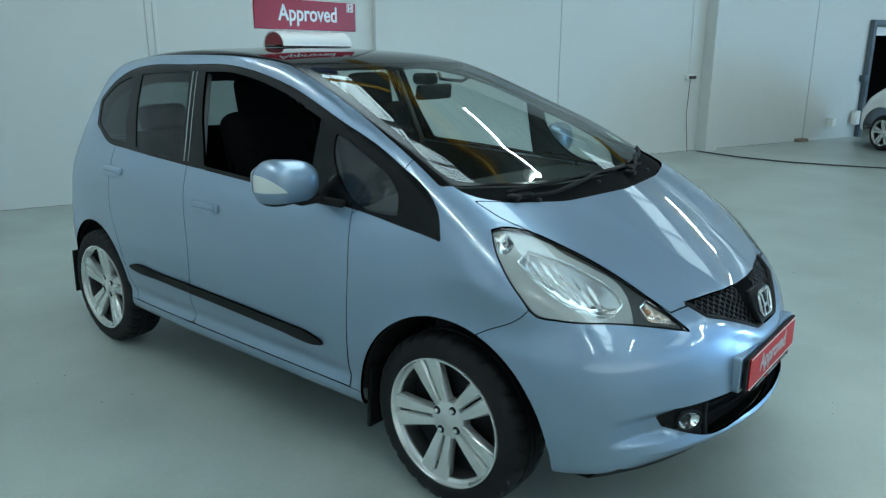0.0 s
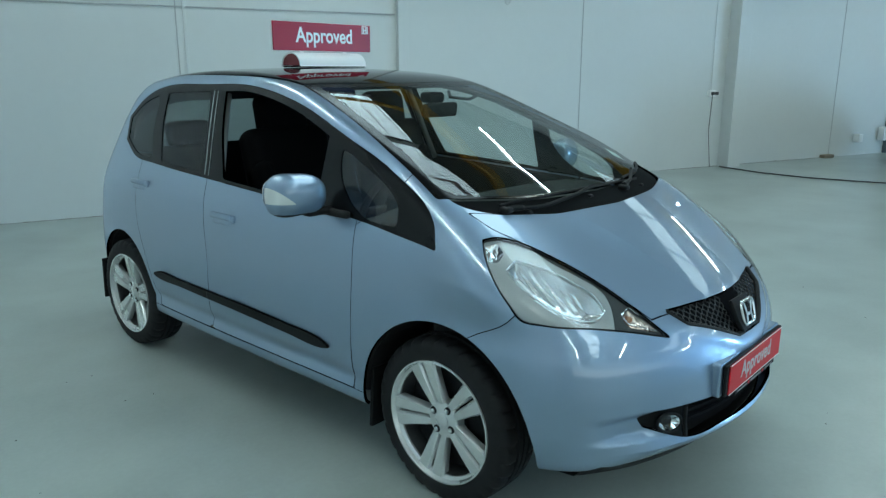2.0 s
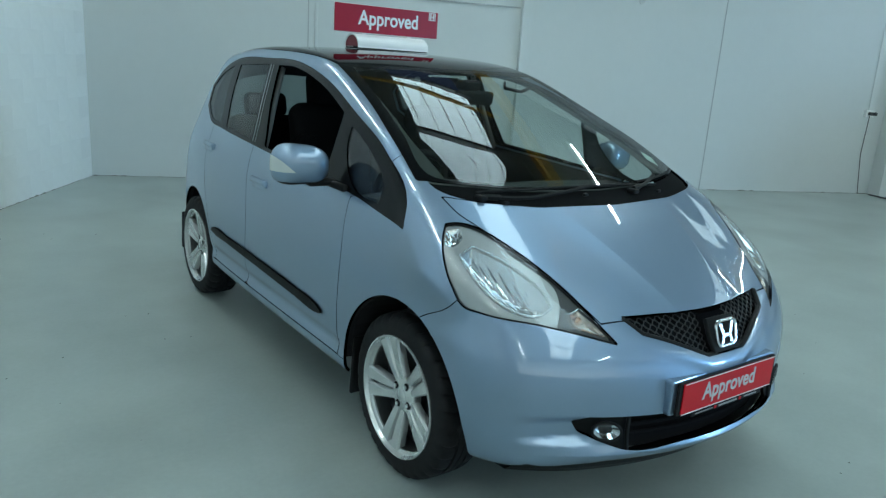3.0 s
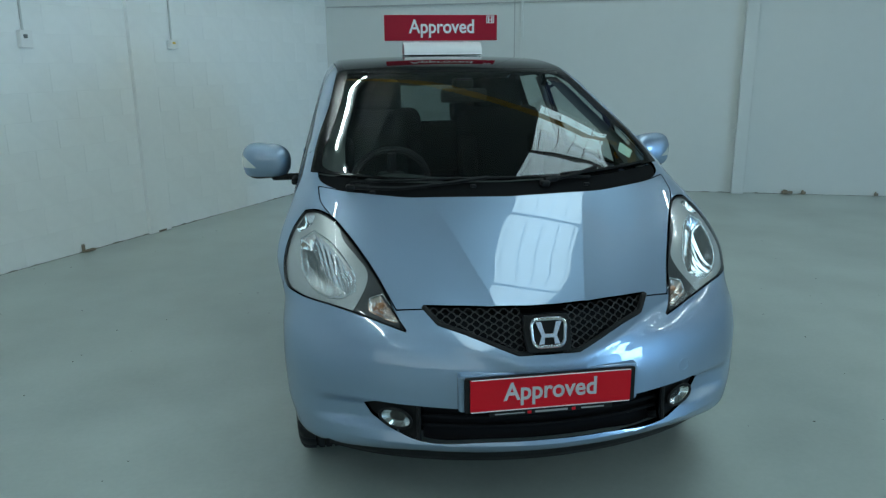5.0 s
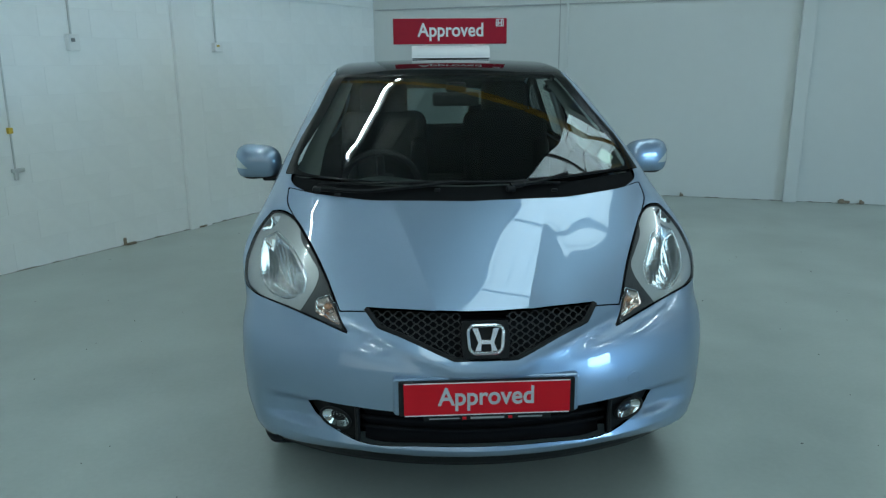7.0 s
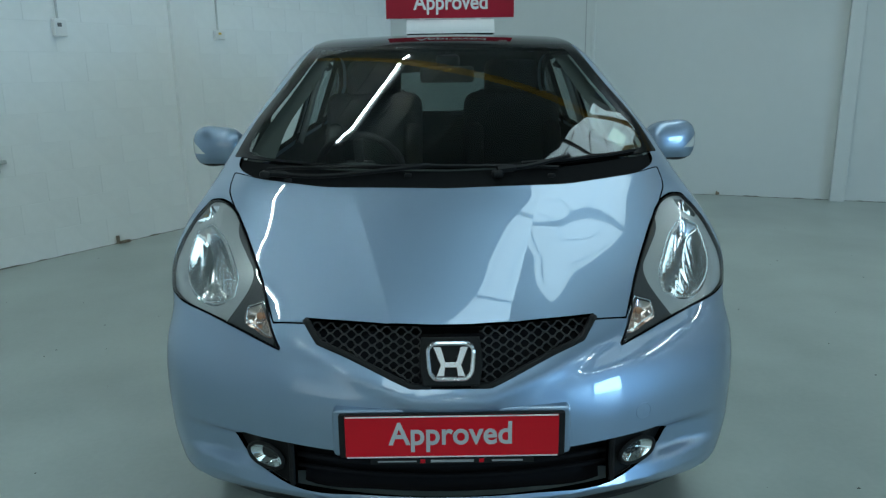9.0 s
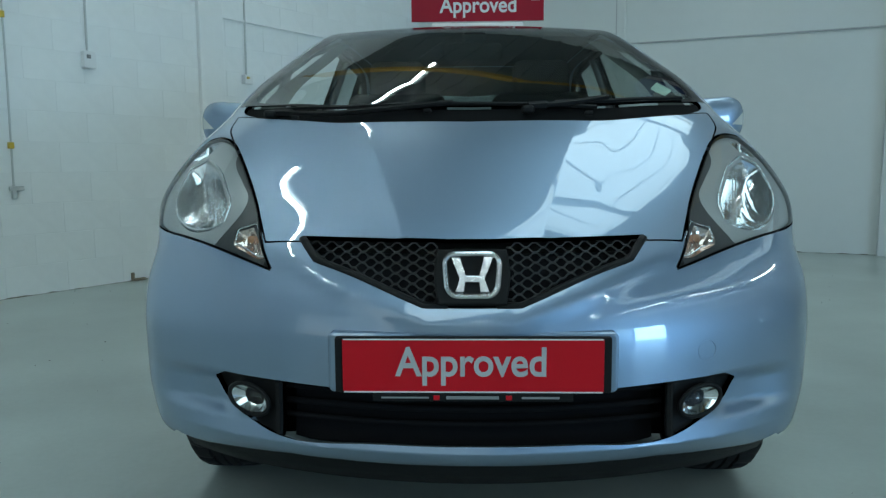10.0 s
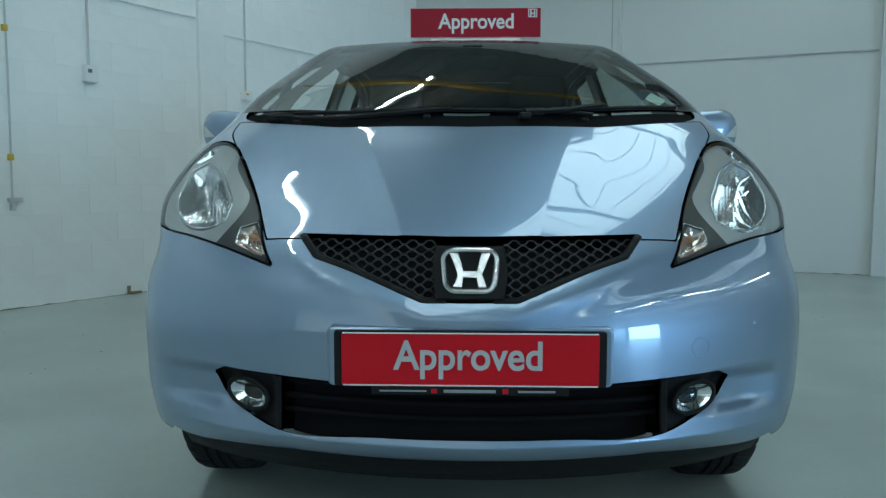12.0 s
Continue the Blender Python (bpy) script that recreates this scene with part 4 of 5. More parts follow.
wiper = part("wiper", tube(along_top(((-0.58, -0.105), (-0.3, -0.143), (0.0, -0.164), (0.22, -0.160), (0.36, -0.150)), 0.005), 0.0060, 6), BLACK_PLASTIC, car)
part("wiper_arm", joined(tube(along_top(((-0.58, -0.135), (-0.45, -0.172), (-0.2, -0.180), (-0.05, -0.165)), 0.009), [0.012] * 8 + [0.008] * 35, 6), turned(box(0.035, 0.045, 0.022, (0, 0, 0), 0.008), pose(-0.58, -0.135, on_top(-0.58, -0.135) + 0.006))), BLACK_PLASTIC, wiper)
wiper = part("wiper", tube(along_top(((0.24, -0.145), (0.40, -0.108), (0.55, -0.055), (0.64, 0.000)), 0.007), 0.0060, 6), BLACK_PLASTIC, car)
part("wiper_arm", joined(tube(along_top(((0.16, -0.200), (0.26, -0.172), (0.40, -0.103)), 0.016), [0.012] * 8 + [0.008] * 21, 6), turned(box(0.035, 0.045, 0.022, (0, 0, 0), 0.008), pose(0.16, -0.200, on_top(0.16, -0.200) + 0.006))), BLACK_PLASTIC, wiper)
for x in (-0.12, 0.33, -0.5):
    part("washer_jet", box(0.022, 0.014, 0.012, (x, -0.205 + 0.09 * x * x, on_top(x, -0.205 + 0.09 * x * x) + 0.006), 0.004), BLACK_PLASTIC, car)
STICKER = material("pale_green_paper", (0.62, 0.78, 0.68), 0.6, grain=0.05, scale=60)
disc_faces, _ = skin.take(top_view(((0.565, 0.075), (0.60, 0.03), (0.64, 0.10), (0.605, 0.155))), 0, clear_faces)
panel("paper_disc", skin, disc_faces, STICKER, car, 1, fold=0, offset=-0.006, label="round paper sticker")


# cabin
def cushion(sx, sy, sz, m, r=0.05):
    bm = box(sx, sy, sz, (0, 0, 0), r, 4)
    return turned(bm, m)


GREY_TRIM = material("grey_pillar_trim", (0.16, 0.165, 0.165), 0.6, grain=0.05, scale=200)
DASH = material("dark_dashboard", (0.030, 0.033, 0.034), 0.7, grain=0.15, scale=350, bump_size=0.0004, specular_ior_level=0.15)
dash = bmesh.new()
rows = []
for y, z, w in ((-0.16, 0.98, 0.62), (0.0, 1.020, 0.69), (0.2, 1.040, 0.73), (0.40, 1.030, 0.745), (0.50, 0.995, 0.745), (0.53, 0.93, 0.745), (0.48, 0.80, 0.74), (0.46, 0.60, 0.72)):
    rows.append([dash.verts.new((w * u, y + 0.05 * u * u, z - 0.03 * u * u + 0.035 * bump(u, -0.49, 0.22) * (0.25 < y < 0.52))) for u in np.linspace(-1, 1, 33)])
for p, q in zip(rows, rows[1:]):
    for i in range(32):
        dash.faces.new((p[i], p[i + 1], q[i + 1], q[i]))
part("dashboard", dash, DASH, car, smooth=True)
STEER = pose(-0.36, 0.66, 0.985, -64)
ring_line = [(0.182 * math.cos(a), 0.182 * math.sin(a), 0) for a in np.linspace(0, 2 * math.pi, 49)]
steering = part("steering_wheel", turned(tube(ring_line, 0.0155, 10, False), STEER), TRIM_AND_SHADE, car, smooth=True)
part("steering_hub", turned(joined(box(0.13, 0.11, 0.05, (0, -0.01, -0.02), 0.02, 3), box(0.34, 0.035, 0.02, (0, 0.0, -0.012), 0.008), box(0.04, 0.17, 0.02, (0, -0.09, -0.012), 0.008)), STEER), TRIM_AND_SHADE, steering, smooth=True)
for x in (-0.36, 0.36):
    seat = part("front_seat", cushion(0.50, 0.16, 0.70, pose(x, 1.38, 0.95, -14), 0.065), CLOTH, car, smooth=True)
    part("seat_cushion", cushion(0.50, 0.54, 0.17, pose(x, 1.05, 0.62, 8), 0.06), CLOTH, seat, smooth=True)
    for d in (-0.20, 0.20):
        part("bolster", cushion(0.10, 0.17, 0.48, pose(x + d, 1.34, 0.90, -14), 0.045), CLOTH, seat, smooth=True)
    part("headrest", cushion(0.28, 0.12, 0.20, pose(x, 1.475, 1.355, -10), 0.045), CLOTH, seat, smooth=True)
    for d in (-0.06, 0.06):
        part("headrest_post", tube([(x + d, 1.46, 1.20), (x + d, 1.48, 1.30)], 0.006), TRIM_AND_SHADE, seat)
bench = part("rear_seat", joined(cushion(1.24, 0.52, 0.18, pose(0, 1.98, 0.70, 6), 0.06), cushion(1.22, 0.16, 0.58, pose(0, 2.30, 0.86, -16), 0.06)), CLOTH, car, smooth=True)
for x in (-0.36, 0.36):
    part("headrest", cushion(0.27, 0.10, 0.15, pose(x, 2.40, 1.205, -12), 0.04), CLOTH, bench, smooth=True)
part("rear_view_mirror", joined(turned(box(0.23, 0.035, 0.068, (0, 0, 0), 0.016, 3), pose(0.015, 0.715, 1.388, 8, 0, 0)), tube([(0.015, 0.73, 1.40), (0.02, 0.76, 1.44)], 0.014), box(0.10, 0.08, 0.05, (0.02, 0.77, 1.445), 0.015, 2)), TRIM_AND_SHADE, car, smooth=True)
for s in (-1, 1):
    part("pillar_trim", tube([(s * (on_side(1.50, z) - 0.038), 1.43 + 0.22 * (z - 1.05), z) for z in np.linspace(1.04, 1.46, 8)], 0.016, 8), GREY_TRIM, car, smooth=True)
    part("grab_handle", tube([(s * 0.56, 0.92, 1.44), (s * 0.53, 0.96, 1.415), (s * 0.53, 1.10, 1.425), (s * 0.56, 1.14, 1.455)], 0.009, 6), TRIM_AND_SHADE, car, smooth=True)
TRIM_GREEN = material("grey_pillar_lining", (0.040, 0.046, 0.045), 0.7, grain=0.1, scale=200)
lining_faces, _ = skin.take(top_view(((0.60, 0.03), (0.72, 0.06), (0.675, 0.30), (0.625, 0.56), (0.57, 0.98), (0.50, 0.96), (0.545, 0.56), (0.585, 0.30))), 0, clear_faces + border_faces)
for s in (-1, 1):
    panel("pillar_lining", skin, lining_faces, TRIM_GREEN, car, s, fold=0, offset=-0.045, label="dark grey lining of the front pillar")
# pale strips added to imitate the upright reflections along the door pillar
GLINT_GREY = material("satin_grey_seal", (0.32, 0.34, 0.35), 0.3, 0.4, grain=0.05, scale=200)
for s in (-1, 1):
    for y0, lean, r in ((1.520, 0.17, 0.0035), (1.488, 0.17, 0.002)):
        part("pillar_seal", tube([(s * (on_side(y0 + lean * (z - 1.08), z) + 0.0005), y0 + lean * (z - 1.08), z) for z in np.linspace(1.085, 1.475, 9)], r, 6), GLINT_GREY, car, "thin grey strip imitating a bright reflection on the door pillar", smooth=True)


# ---- the sign on the roof ----
sign = tagged(new("roof_sign"), "red sign board on a white curved stand on a car roof", "sign")
part("board", box(0.681, 0.006, 0.148, (0.0, 0, 0.161), 0.002), RED, sign, "red board")
part("board_back", box(0.685, 0.004, 0.152, (0.0, 0.006, 0.161), 0.001), WHITE, sign)
lettering("Approved", 0.109, WHITE, sign, pose(0.005, -0.0035, 0.165, 90), 0.0006, "white word on the red board")
part("corner_mark", turned(joined(*(box(w, 0.001, h, (x, 0, z)) for w, h, x, z in ((0.046, 0.005, 0, 0.019), (0.046, 0.005, 0, -0.019), (0.005, 0.040, -0.021, 0), (0.005, 0.040, 0.021, 0), (0.008, 0.030, -0.010, 0), (0.008, 0.030, 0.010, 0), (0.02, 0.007, 0, -0.002)))), pose(0.298, -0.0040, 0.209)), WHITE, sign, "small white mark")
cap = [(-0.085, 0.006)] + [(-0.080 * math.cos(a), 0.012 + 0.066 * math.sin(a)) for a in np.linspace(0, math.pi, 17)] + [(0.085, 0.006)]
outer = [(y, z) for y, z in cap] + [(y * 0.93, z * 0.93) for y, z in cap[::-1]]
stand = prism(outer, 0.463, "x", -0.2315)
part("stand", stand, WHITE, sign, "white curved stand", smooth=False)
RED_END = material("dark_red_end", (0.20, 0.008, 0.018), 0.4)
for x in (-0.228, 0.226):
    part("stand_end", prism([(y * 0.92, z * 0.92) for y, z in cap[1:-1]], 0.003, "x", x), RED_END, sign)
part("stand_foot", joined(box(0.455, 0.15, 0.008, (0, 0, 0.004), 0.002), box(0.44, 0.05, 0.02, (0, -0.02, 0.014), 0.004)), BLACK_PLASTIC, sign)
for x in (-0.15, 0.15):
    part("bracket", box(0.03, 0.012, 0.09, (x, 0.012, 0.09), 0.003), WHITE, sign)
sign.matrix_basis = pose(0.045, 1.598, float(on_top(0.045, 1.598)) + 0.001)


# ---- the hall ----


def in_hall(bm):
    return turned(bm, HALL)


def structure(name, bm, mat, label, category, **more):
    return tagged(part(name, bm, mat, **more), label, category, kind="structure")


floor = structure("floor", in_hall(box(36, 32, 0.2, (13, -12, -0.1))), FLOOR_PAINT, "worn grey-green painted concrete floor", "floor")
DOOR_A, DOOR_B, DOOR_TOP = 16.02, 18.8, 2.10
structure("wall_back", in_hall(joined(box(DOOR_A + 2, 0.3, EAVES + 0.6, ((DOOR_A - 2) / 2, 0.15, EAVES / 2 + 0.3)), box(DOOR_B - DOOR_A, 0.3, EAVES + 0.6 - DOOR_TOP, ((DOOR_A + DOOR_B) / 2, 0.15, (EAVES + 0.6 + DOOR_TOP) / 2)), box(24.4 - DOOR_B, 0.3, EAVES + 0.6, ((24.4 + DOOR_B) / 2, 0.15, EAVES / 2 + 0.3)))), PANEL_PAINT, "white painted panel wall with faint joints", "wall")
wall_left = structure("wall_left", turned(box(0.3, 30, EAVES + 0.6, (-0.154, -14.7, EAVES / 2 + 0.3)), LEFT), MORTAR, "white painted blockwork wall", "wall")
structure("wall_right", in_hall(joined(box(0.3, 15.3, EAVES + 0.6, (24.3, -5.65, EAVES / 2 + 0.3)), box(0.3, 10.3, EAVES + 0.6, (24.3, -21.85, EAVES / 2 + 0.3)), box(0.3, 3.4, EAVES + 0.6 - 3.75, (24.3, -15.0, (EAVES + 0.6 + 3.75) / 2)), box(0.3, 3.4, 0.15, (24.3, -15.0, 0.075)))), PANEL_PAINT, "plain white wall with a tall open loading door", "wall")
# the opening band in this unseen wall is added for the fill lamps
structure("wall_front", in_hall(joined(box(28, 0.3, 1.15, (12, -17.2, 0.575)), box(28, 0.3, 0.9, (12, -17.2, 4.75)), box(1.0, 0.3, 3.2, (-1.5, -17.2, 2.7)), box(5.5, 0.3, 3.2, (21.9, -17.2, 2.7)))), PANEL_PAINT, "plain white wall, out of view, with an added broad band of openings", "wall")

# the room beyond the doorway, its dimness put into a near-black colour, and its frame
structure("wall_beyond", in_hall(joined(box(4.4, 0.1, 3, (17.4, 3.0, 1.5)), box(0.1, 2.8, 3, (15.3, 1.65, 1.5)), box(0.1, 2.8, 3, (19.5, 1.65, 1.5)), box(4.4, 2.8, 0.1, (17.4, 1.65, 3.0)))), TRIM_AND_SHADE, "near-black shell standing in for the dim room beyond the doorway", "wall")
frame_steel = material("blue_grey_steel", (0.10, 0.13, 0.16), 0.5, 0.3, grain=0.1, scale=30)
structure("door_1", in_hall(joined(box(0.09, 0.10, DOOR_TOP, (DOOR_A + 0.045, -0.05, DOOR_TOP / 2), 0.006), box(0.09, 0.10, DOOR_TOP, (DOOR_B - 0.045, -0.05, DOOR_TOP / 2), 0.006), box(DOOR_B - DOOR_A, 0.10, 0.10, ((DOOR_A + DOOR_B) / 2, -0.052, DOOR_TOP + 0.05), 0.006), box(0.14, 0.12, 0.12, (DOOR_A - 0.02, -0.06, 1.12), 0.01))), frame_steel, "dark steel frame of an open doorway", "doorway")
structure("trim", in_hall(box(DOOR_B - DOOR_A - 0.2, 0.05, 0.16, ((DOOR_A + DOOR_B) / 2, 0.05, DOOR_TOP - 0.1))), WHITE, "white slatted shutter edge", "trim")

# roof lining with rooflights between dark ribs
RIBBED = material("dark_ribbed_roof", (0.21, 0.225, 0.22), 0.7, grain=0.1, scale=8, stain=0.15, stain_scale=0.5)
YELLOW = material("yellow_steel", (0.55, 0.30, 0.04), 0.5, grain=0.1, scale=20)
edges = [-1.5] + [e for u in SKY_U for e in (u - SKY_W / 2, u + SKY_W / 2)] + [30.5]
roof = [box(b - a, 32, 0.1, ((a + b) / 2, -12, EAVES + 0.10)) for a, b in zip(edges[::2], edges[1::2])]
for u in SKY_U:
    roof += [box(SKY_W, 4.9 - SKY_V0 - 0.9, 0.1, (u, 4 - (4.9 - SKY_V0) / 2 - SKY_V0 + 0.0, EAVES + 0.10)), box(SKY_W, 28 - SKY_V1, 0.1, (u, -(28 + SKY_V1) / 2, EAVES + 0.10))]
ribs = [box(0.05, 30, 0.035, (x, -12, EAVES + 0.035)) for x in np.arange(-1.2, 30, 0.30) if all(abs(x - u) > SKY_W / 2 + 0.04 for u in SKY_U)]
structure("ceiling", in_hall(joined(*roof, *ribs)), RIBBED, "dark ribbed roof lining with rooflights", "ceiling")
PURLIN = material("grey_purlin", (0.12, 0.13, 0.13), 0.6, grain=0.1, scale=20)
for u in SKY_U:
    bars = [box(SKY_W + 0.1, 0.06, 0.10, (u, -v, EAVES - 0.02)) for v in np.arange(1.7, SKY_V1, 1.55)]
    bars += [box(0.010, SKY_V1 - SKY_V0, 0.010, (u + d, -(SKY_V0 + SKY_V1) / 2, EAVES + 0.03)) for d in np.arange(-0.48, 0.5, 0.24)]
    structure("window_1", in_hall(joined(*bars)), PURLIN, "purlins and glazing bars under a rooflight", "rooflight")
for k, u in enumerate((5.72, 11.5, 17.3, 23.1)):
    structure("beam", in_hall(joined(box(0.16, 28, 0.015, (u, -13.5, 4.02)), box(0.012, 28, 0.20, (u, -13.5, 4.12)), box(0.16, 28, 0.015, (u, -13.5, 4.22)))), YELLOW, "yellow painted steel roof beam", "beam")
structure("beam", in_hall(joined(box(5.4, 0.07, 0.07, (2.7, -2.55, 4.15)))), YELLOW, "thin yellow steel tie under the roof", "beam")

# strip lights
HOUSING = material("white_lamp_housing", (0.7, 0.71, 0.7), 0.4)
first = None
for u in (1.62, 6.95, 12.75, 18.55):
    for v in (3.15, 6.6, 10.2, 13.8):
        if u == 6.95 and 5 < v < 12:
            continue
        if first is None:
            first = tagged(new("strip_light"), "white fluorescent strip light fitted under the roof", "light", "strip lights under the roof")
            part("housing", box(0.09, 2.45, 0.06, (0, 0, 0.04), 0.008), HOUSING, first)
            for d in (-0.9, 0.9):
                part("hanger", box(0.03, 0.03, 0.10, (0, d, 0.115)), HOUSING, first)
            part("tube", turned(tube([(0, -1.18, -0.02), (0, 1.18, -0.02)], 0.019, 12), Matrix()), TUBE_GLOW, first, "glowing fluorescent tube", smooth=True)
            first.matrix_basis = HALL @ pose(u, -v, EAVES - 0.10)
        else:
            copy_thing(first, HALL @ pose(u, -v, EAVES - 0.10))

# pilasters, ledge and panel joints of the back wall
for k, u in enumerate((5.775, 11.56)):
    structure("pilaster", in_hall(box(0.14, 0.08, EAVES, (u, -0.038, EAVES / 2), 0.006) if k != 1 else box(0.28, 0.22, EAVES, (11.70, -0.108, EAVES / 2), 0.006)), PANEL_PAINT, "white painted steel pilaster on the back wall", "pilaster")
JOINT = material("grey_joint", (0.40, 0.42, 0.42), 0.7, grain=0.2, scale=15)
for u in (3.08, 8.62, 14.41):
    structure("trim", in_hall(box(0.012, 0.006, EAVES, (u, -0.003, EAVES / 2))), JOINT, "thin upright joint between wall panels", "trim")
structure("trim", in_hall(box(0.035, 0.02, EAVES, (3.17, -0.010, EAVES / 2), 0.004)), PANEL_PAINT, "white cover strip over a panel joint", "trim")
structure("trim", in_hall(joined(box(5.0, 0.012, 0.009, (3.19, -0.005, 2.248)), box(5.0, 0.02, 0.006, (3.19, -0.009, 2.240)))), JOINT, "thin ledge across the back wall", "trim")
structure("pilaster", turned(box(0.05, 0.26, EAVES, (0.018, -3.13, EAVES / 2), 0.008), LEFT), WALL_PAINT, "white painted pier on the blockwork wall", "pilaster")
structure("trim", turned(joined(box(0.026, 2.9, 0.018, (0.008, -1.55, 2.275)), box(0.026, 6.0, 0.018, (0.008, -6.27, 2.375))), LEFT), WALL_PAINT, "narrow ledge along the blockwork wall", "trim")

# things on the walls
GREY_CABLE = material("grey_cable", (0.56, 0.58, 0.57), 0.6)
DARK_CABLE = material("dark_cable", (0.05, 0.05, 0.05), 0.6)
YELLOW_CLIP = material("yellow_plastic", (0.62, 0.42, 0.05), 0.5)


def wall_box(m, w, h, lead, label, clip=True):
    """A socket box on a wall with its cable coming down from above."""
    thing = tagged(new("socket_box"), label, "socket", "socket boxes on the walls")
    part("box", box(0.055, w, h, (0.028, 0, 0), 0.008), WHITE, thing)
    part("cable", tube([(0.014, 0.0, h / 2), (0.016, 0.004, h / 2 + lead * 0.3), (0.014, -0.006, h / 2 + lead * 0.7), (0.014, 0, h / 2 + lead)], 0.009, 6), GREY_CABLE, thing)
    part("switch", box(0.010, w * 0.3, h * 0.22, (0.060, -w * 0.15, h * 0.15), 0.002), YELLOW_CLIP if clip else GREY_TRIM, thing)
    thing.matrix_basis = m
    return thing


wall_box(LEFT @ pose(0.0, -2.735, 1.742), 0.10, 0.085, 2.6, "small white switch box with a yellow mark on the blockwork")
wall_box(LEFT @ pose(0.0, -4.272, 1.755), 0.10, 0.13, 2.6, "small white socket box on the blockwork", False)
conduit = tagged(new("conduit"), "thin white conduit with yellow clips on the blockwork wall", "conduit")
part("pipe", tube([(0.016, 0, 0.80), (0.016, 0.01, 1.6), (0.016, 0, EAVES)], 0.0075, 8), GREY_CABLE, conduit)
part("foot", joined(box(0.03, 0.10, 0.03, (0.015, 0.02, 0.79), 0.006), box(0.03, 0.03, 0.09, (0.015, 0, 0.76), 0.006)), GREY_CABLE, conduit)
for z in (1.095, 2.00):
    part("clip", box(0.035, 0.035, 0.045, (0.02, 0, z), 0.005), YELLOW_CLIP, conduit)
conduit.matrix_basis = LEFT @ pose(0, -4.88, 0)
sock = tagged(new("socket_box"), "white double socket with dark plugs on the back wall", "socket", "socket boxes on the walls")
part("box", box(0.16, 0.05, 0.10, (0, -0.025, 0), 0.008), WHITE, sock)
for d in (-0.02, 0.06):
    part("plug", box(0.05, 0.05, 0.05, (d, -0.07, 0), 0.01), DARK_CABLE, sock)
part("cable", tube([(-0.02, -0.02, 0.05), (-0.03, -0.015, 1.2), (-0.02, -0.015, 3.2)], 0.0055, 6), GREY_CABLE, sock)
part("cable", tube([(-0.02, -0.06, -0.03), (-0.01, -0.03, -0.6), (0.05, -0.03, -1.0), (0.08, -0.03, -1.20)], 0.006, 6), DARK_CABLE, sock)
sock.matrix_basis = HALL @ pose(11.27, 0, 1.20)
for u, z in ((7.34, 2.52),):
    hook = tagged(new("cable_loop"), "small loop of grey cable hanging on the back wall", "cable")
    part("loop", tube([(0.05 * math.sin(a), -0.02, 0.16 * math.cos(a) * (1 if math.cos(a) > 0 else 0.6)) for a in np.linspace(0, 6.283, 25)], 0.007, 6), GREY_CABLE, hook)
    hook.matrix_basis = HALL @ pose(u, 0, z)
lead = tagged(part("floor_cable", tube([(9.42, 2.93, 0.012), (9.30, 2.60, 0.012), (9.12, 2.16, 0.012), (9.03, 1.45, 0.012), (9.12, 0.80, 0.012), (9.27, 0.19, 0.012), (9.3, -1.6, 0.012), (9.5, -3.4, 0.012)], 0.011, 6), DARK_CABLE, smooth=True), "dark electric cable lying across the floor", "cable")
LITTER = material("brown_litter", (0.22, 0.18, 0.13), 0.8, grain=0.3, scale=40)
for u, w, h in ((14.28, 0.26, 0.06), (15.12, 0.13, 0.15), (15.86, 0.13, 0.26)):
    tagged(part("wall_scrap", in_hall(box(w, 0.12, h, (u, -0.075, h / 2 + (0.25 if u > 15 else 0)), 0.012)), LITTER if u < 15 else WHITE), "small scrap of board by the back wall" if u < 15 else "small white box low on the back wall", "scrap")
for u, w in ((6.34, 0.12), (6.52, 0.05), (4.60, 0.04), (7.3, 0.04)):
    tagged(part("wall_scrap", in_hall(joined(box(w, 0.03, 0.028, (u, -0.02, 0.024), 0.006), box(w * 0.4, 0.035, 0.05, (u - w * 0.2, -0.02, 0.028), 0.008))), LITTER), "crumbled dark plaster scrap at the wall's foot", "scrap")
for v in (3.12, 3.95):
    tagged(part("wall_scrap", turned(joined(box(0.03, 0.10, 0.02, (0.03, -v, 0.012), 0.005), box(0.02, 0.025, 0.07, (0.015, -v - 0.05, 0.036), 0.005)), LEFT), LITTER), "crumbled plaster scrap at the wall's foot", "scrap")
GREEN = material("green_sign", (0.05, 0.22, 0.14), 0.5)
tagged(part("exit_sign", in_hall(box(0.5, 0.03, 0.18, (16.75, -0.02, 2.42), 0.006)), GREEN), "small green sign over the doorway", "sign")

# dirt and chipped paint along the foot of the walls
DIRT = material("grey_brown_dirt", (0.20, 0.20, 0.17), 0.9, grain=0.4, scale=25, stain=0.3, stain_scale=3)
rng = random.Random(7)


def dirt_line(length, across):
    """A ragged low ridge of dirt in the angle of wall and floor."""
    bm = bmesh.new()
    rows, n = [], int(length / 0.05)
    for i in range(n + 1):
        h = 0.003 + 0.012 * rng.random() ** 4
        rows.append([bm.verts.new(across(length * i / n, 0.0005, h)), bm.verts.new(across(length * i / n, 0.003 + h * 0.8, 0.001))])
    for a, b in zip(rows, rows[1:]):
        bm.faces.new((a[0], b[0], b[1], a[1]))
    return bm


structure("trim", turned(dirt_line(12.0, lambda s, d, h: (d, -0.3 - s, h)), LEFT), DIRT, "ragged line of dirt at the blockwork wall's foot", "dirt")
structure("trim", in_hall(dirt_line(14.0, lambda s, d, h: (0.6 + s, -d, h))), DIRT, "ragged line of dirt at the back wall's foot", "dirt")

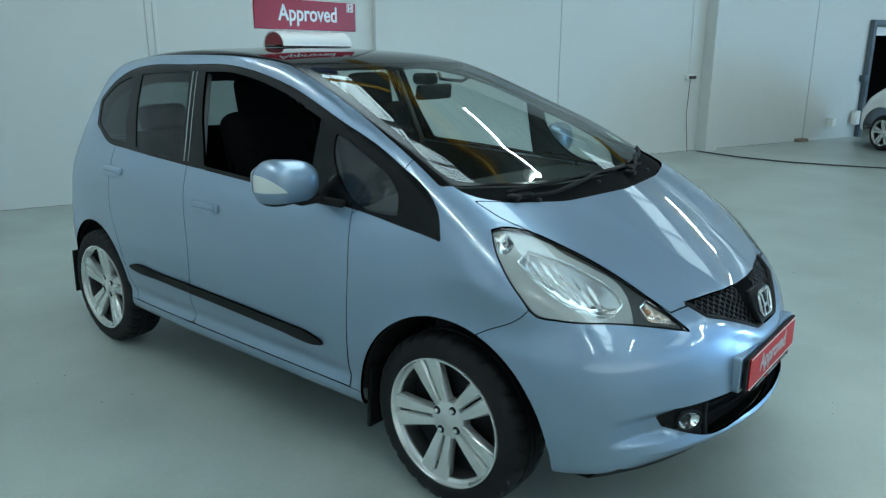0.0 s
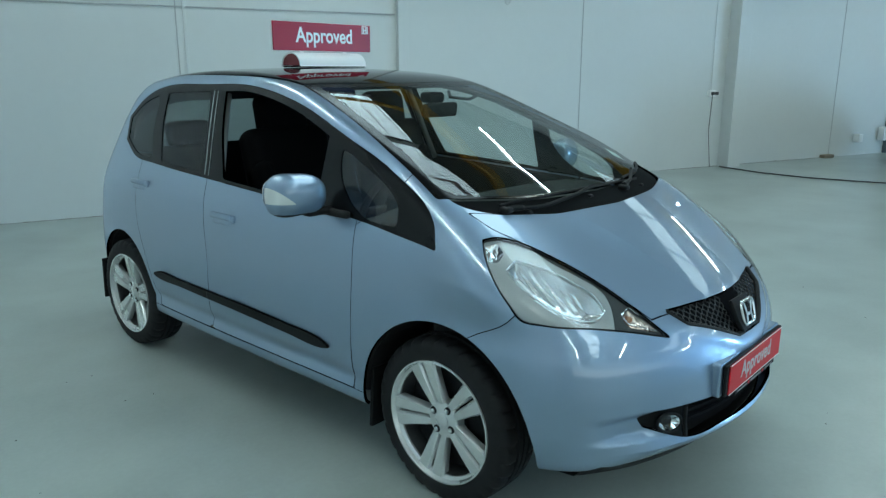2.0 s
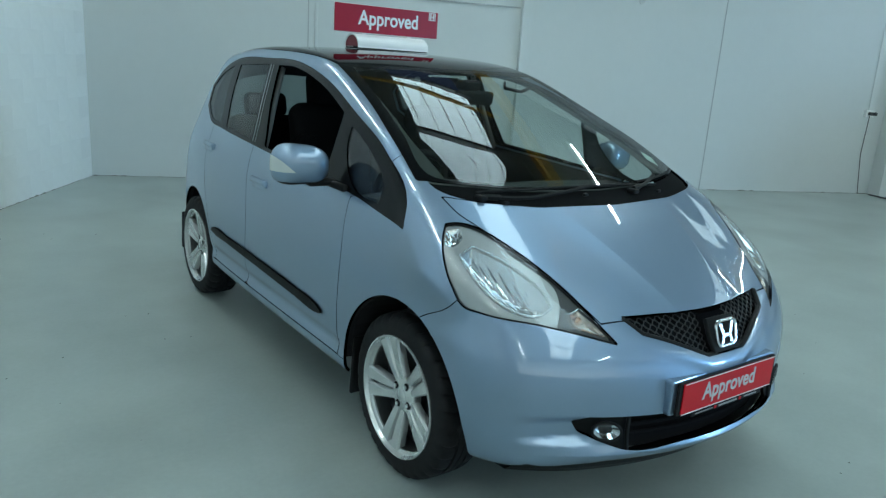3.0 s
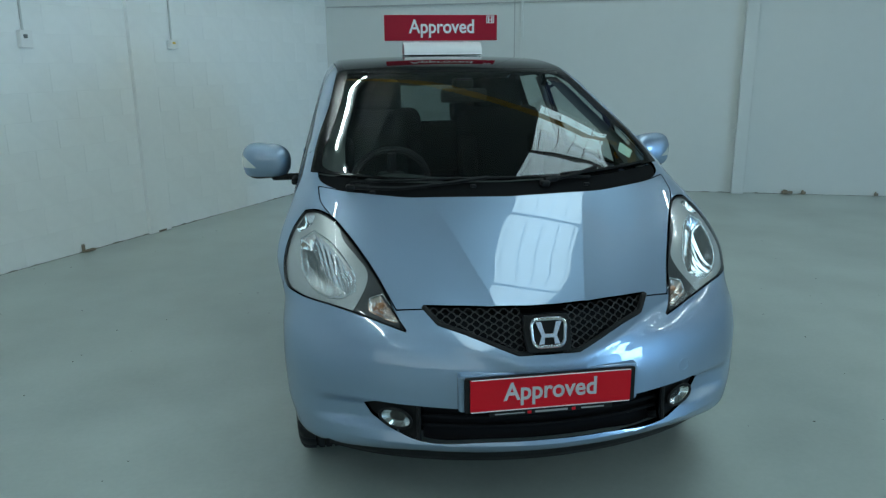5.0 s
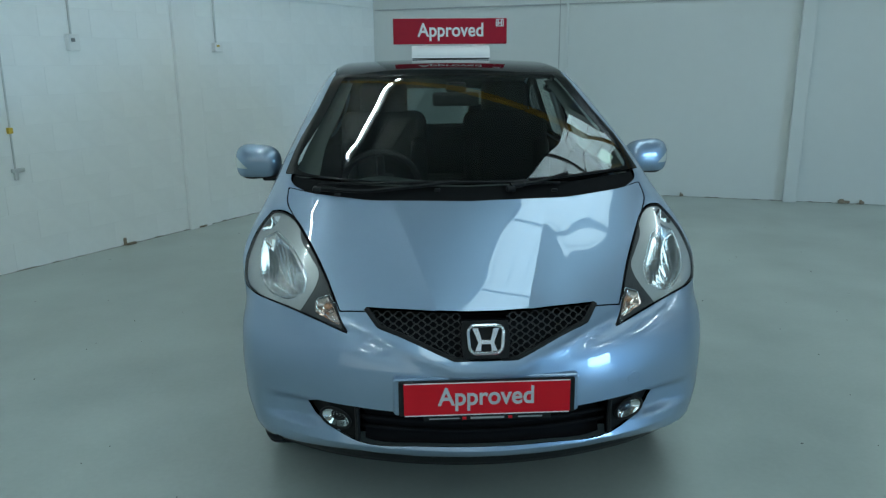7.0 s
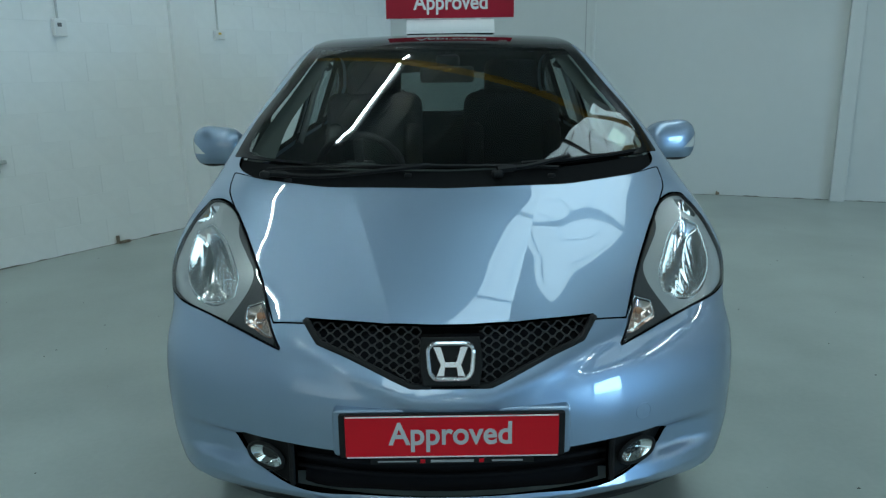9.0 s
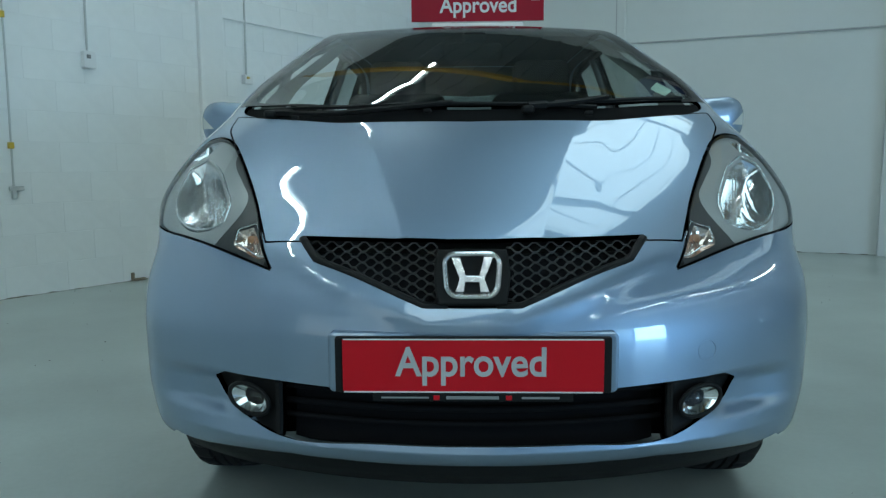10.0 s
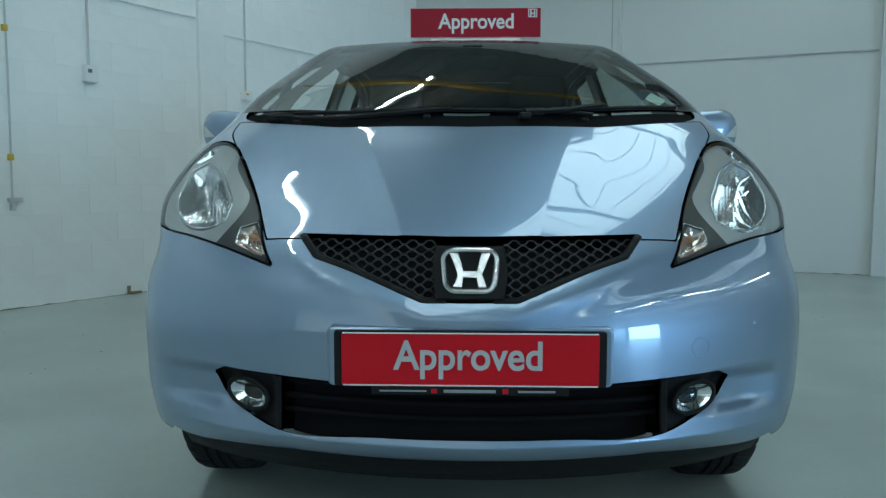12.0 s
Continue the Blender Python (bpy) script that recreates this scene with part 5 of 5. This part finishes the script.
# specks and scuffs on the floor
GRIT = material("dark_grit", (0.06, 0.06, 0.055), 0.9)
rng = random.Random(4)
specks = bmesh.new()
for _ in range(150):
    x, y, r = rng.uniform(-3.2, 3.5), rng.uniform(-2.0, 4.5), rng.uniform(0.002, 0.006)
    if abs(x) < 0.95 and y > -0.9:
        continue
    ring_v = [specks.verts.new((x + r * rng.uniform(0.6, 1.3) * math.cos(a), y + r * rng.uniform(0.6, 1.3) * math.sin(a), 0.0005)) for a in np.linspace(0, 5.6, 7)]
    top = specks.verts.new((x, y, 0.0005 + r * 0.6))
    for i in range(7):
        specks.faces.new((ring_v[i], ring_v[(i + 1) % 7], top))
tagged(part("floor_grit", specks, GRIT), "dark specks of grit scattered on the floor", "grit", kind="stuff")


# ---- the white car by the doorway ----
WHITE_PAINT = material("white_car_paint", (0.72, 0.74, 0.74), 0.25, grain=0.02, scale=60, coat=1.0)
second = tagged(new("car"), "white small hatchback parked by the doorway", "car")
net = Skin(*half_skin(1.8))
net.take(lambda p: p[:, 2] - 0.28, 0)
for a in (ARCH_F, ARCH_R):
    net.take(ring(a), 0)
band = net.take(side_view(SIDE_OPEN), 0.001)
front = net.take(top_view(SCREEN), 0.001)
panel("body", net, net.faces, WHITE_PAINT, second, both=True)
panel("windscreen", net, front, BLACK_GLOSS, second, both=True, fold=0)
for s in (-1, 1):
    panel("side_window", net, band, BLACK_GLOSS, second, s, fold=0)
part("underbody", box(1.3, 3.0, 0.25, (0, 1.2, 0.36), 0.02), TRIM_AND_SHADE, second)
for y, a, x, _ in WHEELS:
    wheel(pose(x, y, 0.2945), a + 20, second)
    wheel(pose(-x, y, 0.2945, 0, 0, 180), a + 20, second)
second.matrix_basis = pose(12.15, 0.09, 0, 0, 0, 140)


# ---- blocks of the left wall, each a painted block set proud of its joints ----
def block_mesh(length, height):
    bm = box(0.012, length - 0.003, height - 0.003, (0.0, 0, 0), 0.0012, 1)
    me = bpy.data.meshes.new("block")
    bm.to_mesh(me)
    bm.free()
    me.materials.append(WALL_PAINT)
    return me


COURSE, RUN = 0.225, 0.45
whole = block_mesh(RUN, COURSE)
for row in range(12):
    for k in range(21):
        y = -0.25 - RUN * (k + 0.5 * (row % 2))
        b = piece("block", whole, None, wall_left)
        b.matrix_basis = LEFT @ pose(-0.0085 + 0.0010 * rng.random(), y, COURSE * (row + 0.5))
high = bmesh.new()
for row in range(12, 21):
    for k in range(21):
        y = -0.25 - RUN * (k + 0.5 * (row % 2))
        bmesh.ops.create_cube(high, size=1, matrix=LEFT @ pose(-0.0080, y, COURSE * (row + 0.5)) @ Matrix.Diagonal((0.012, RUN - 0.008, COURSE - 0.008, 1)))
tagged(part("high_blocks", high, WALL_PAINT, wall_left), kind="stuff")
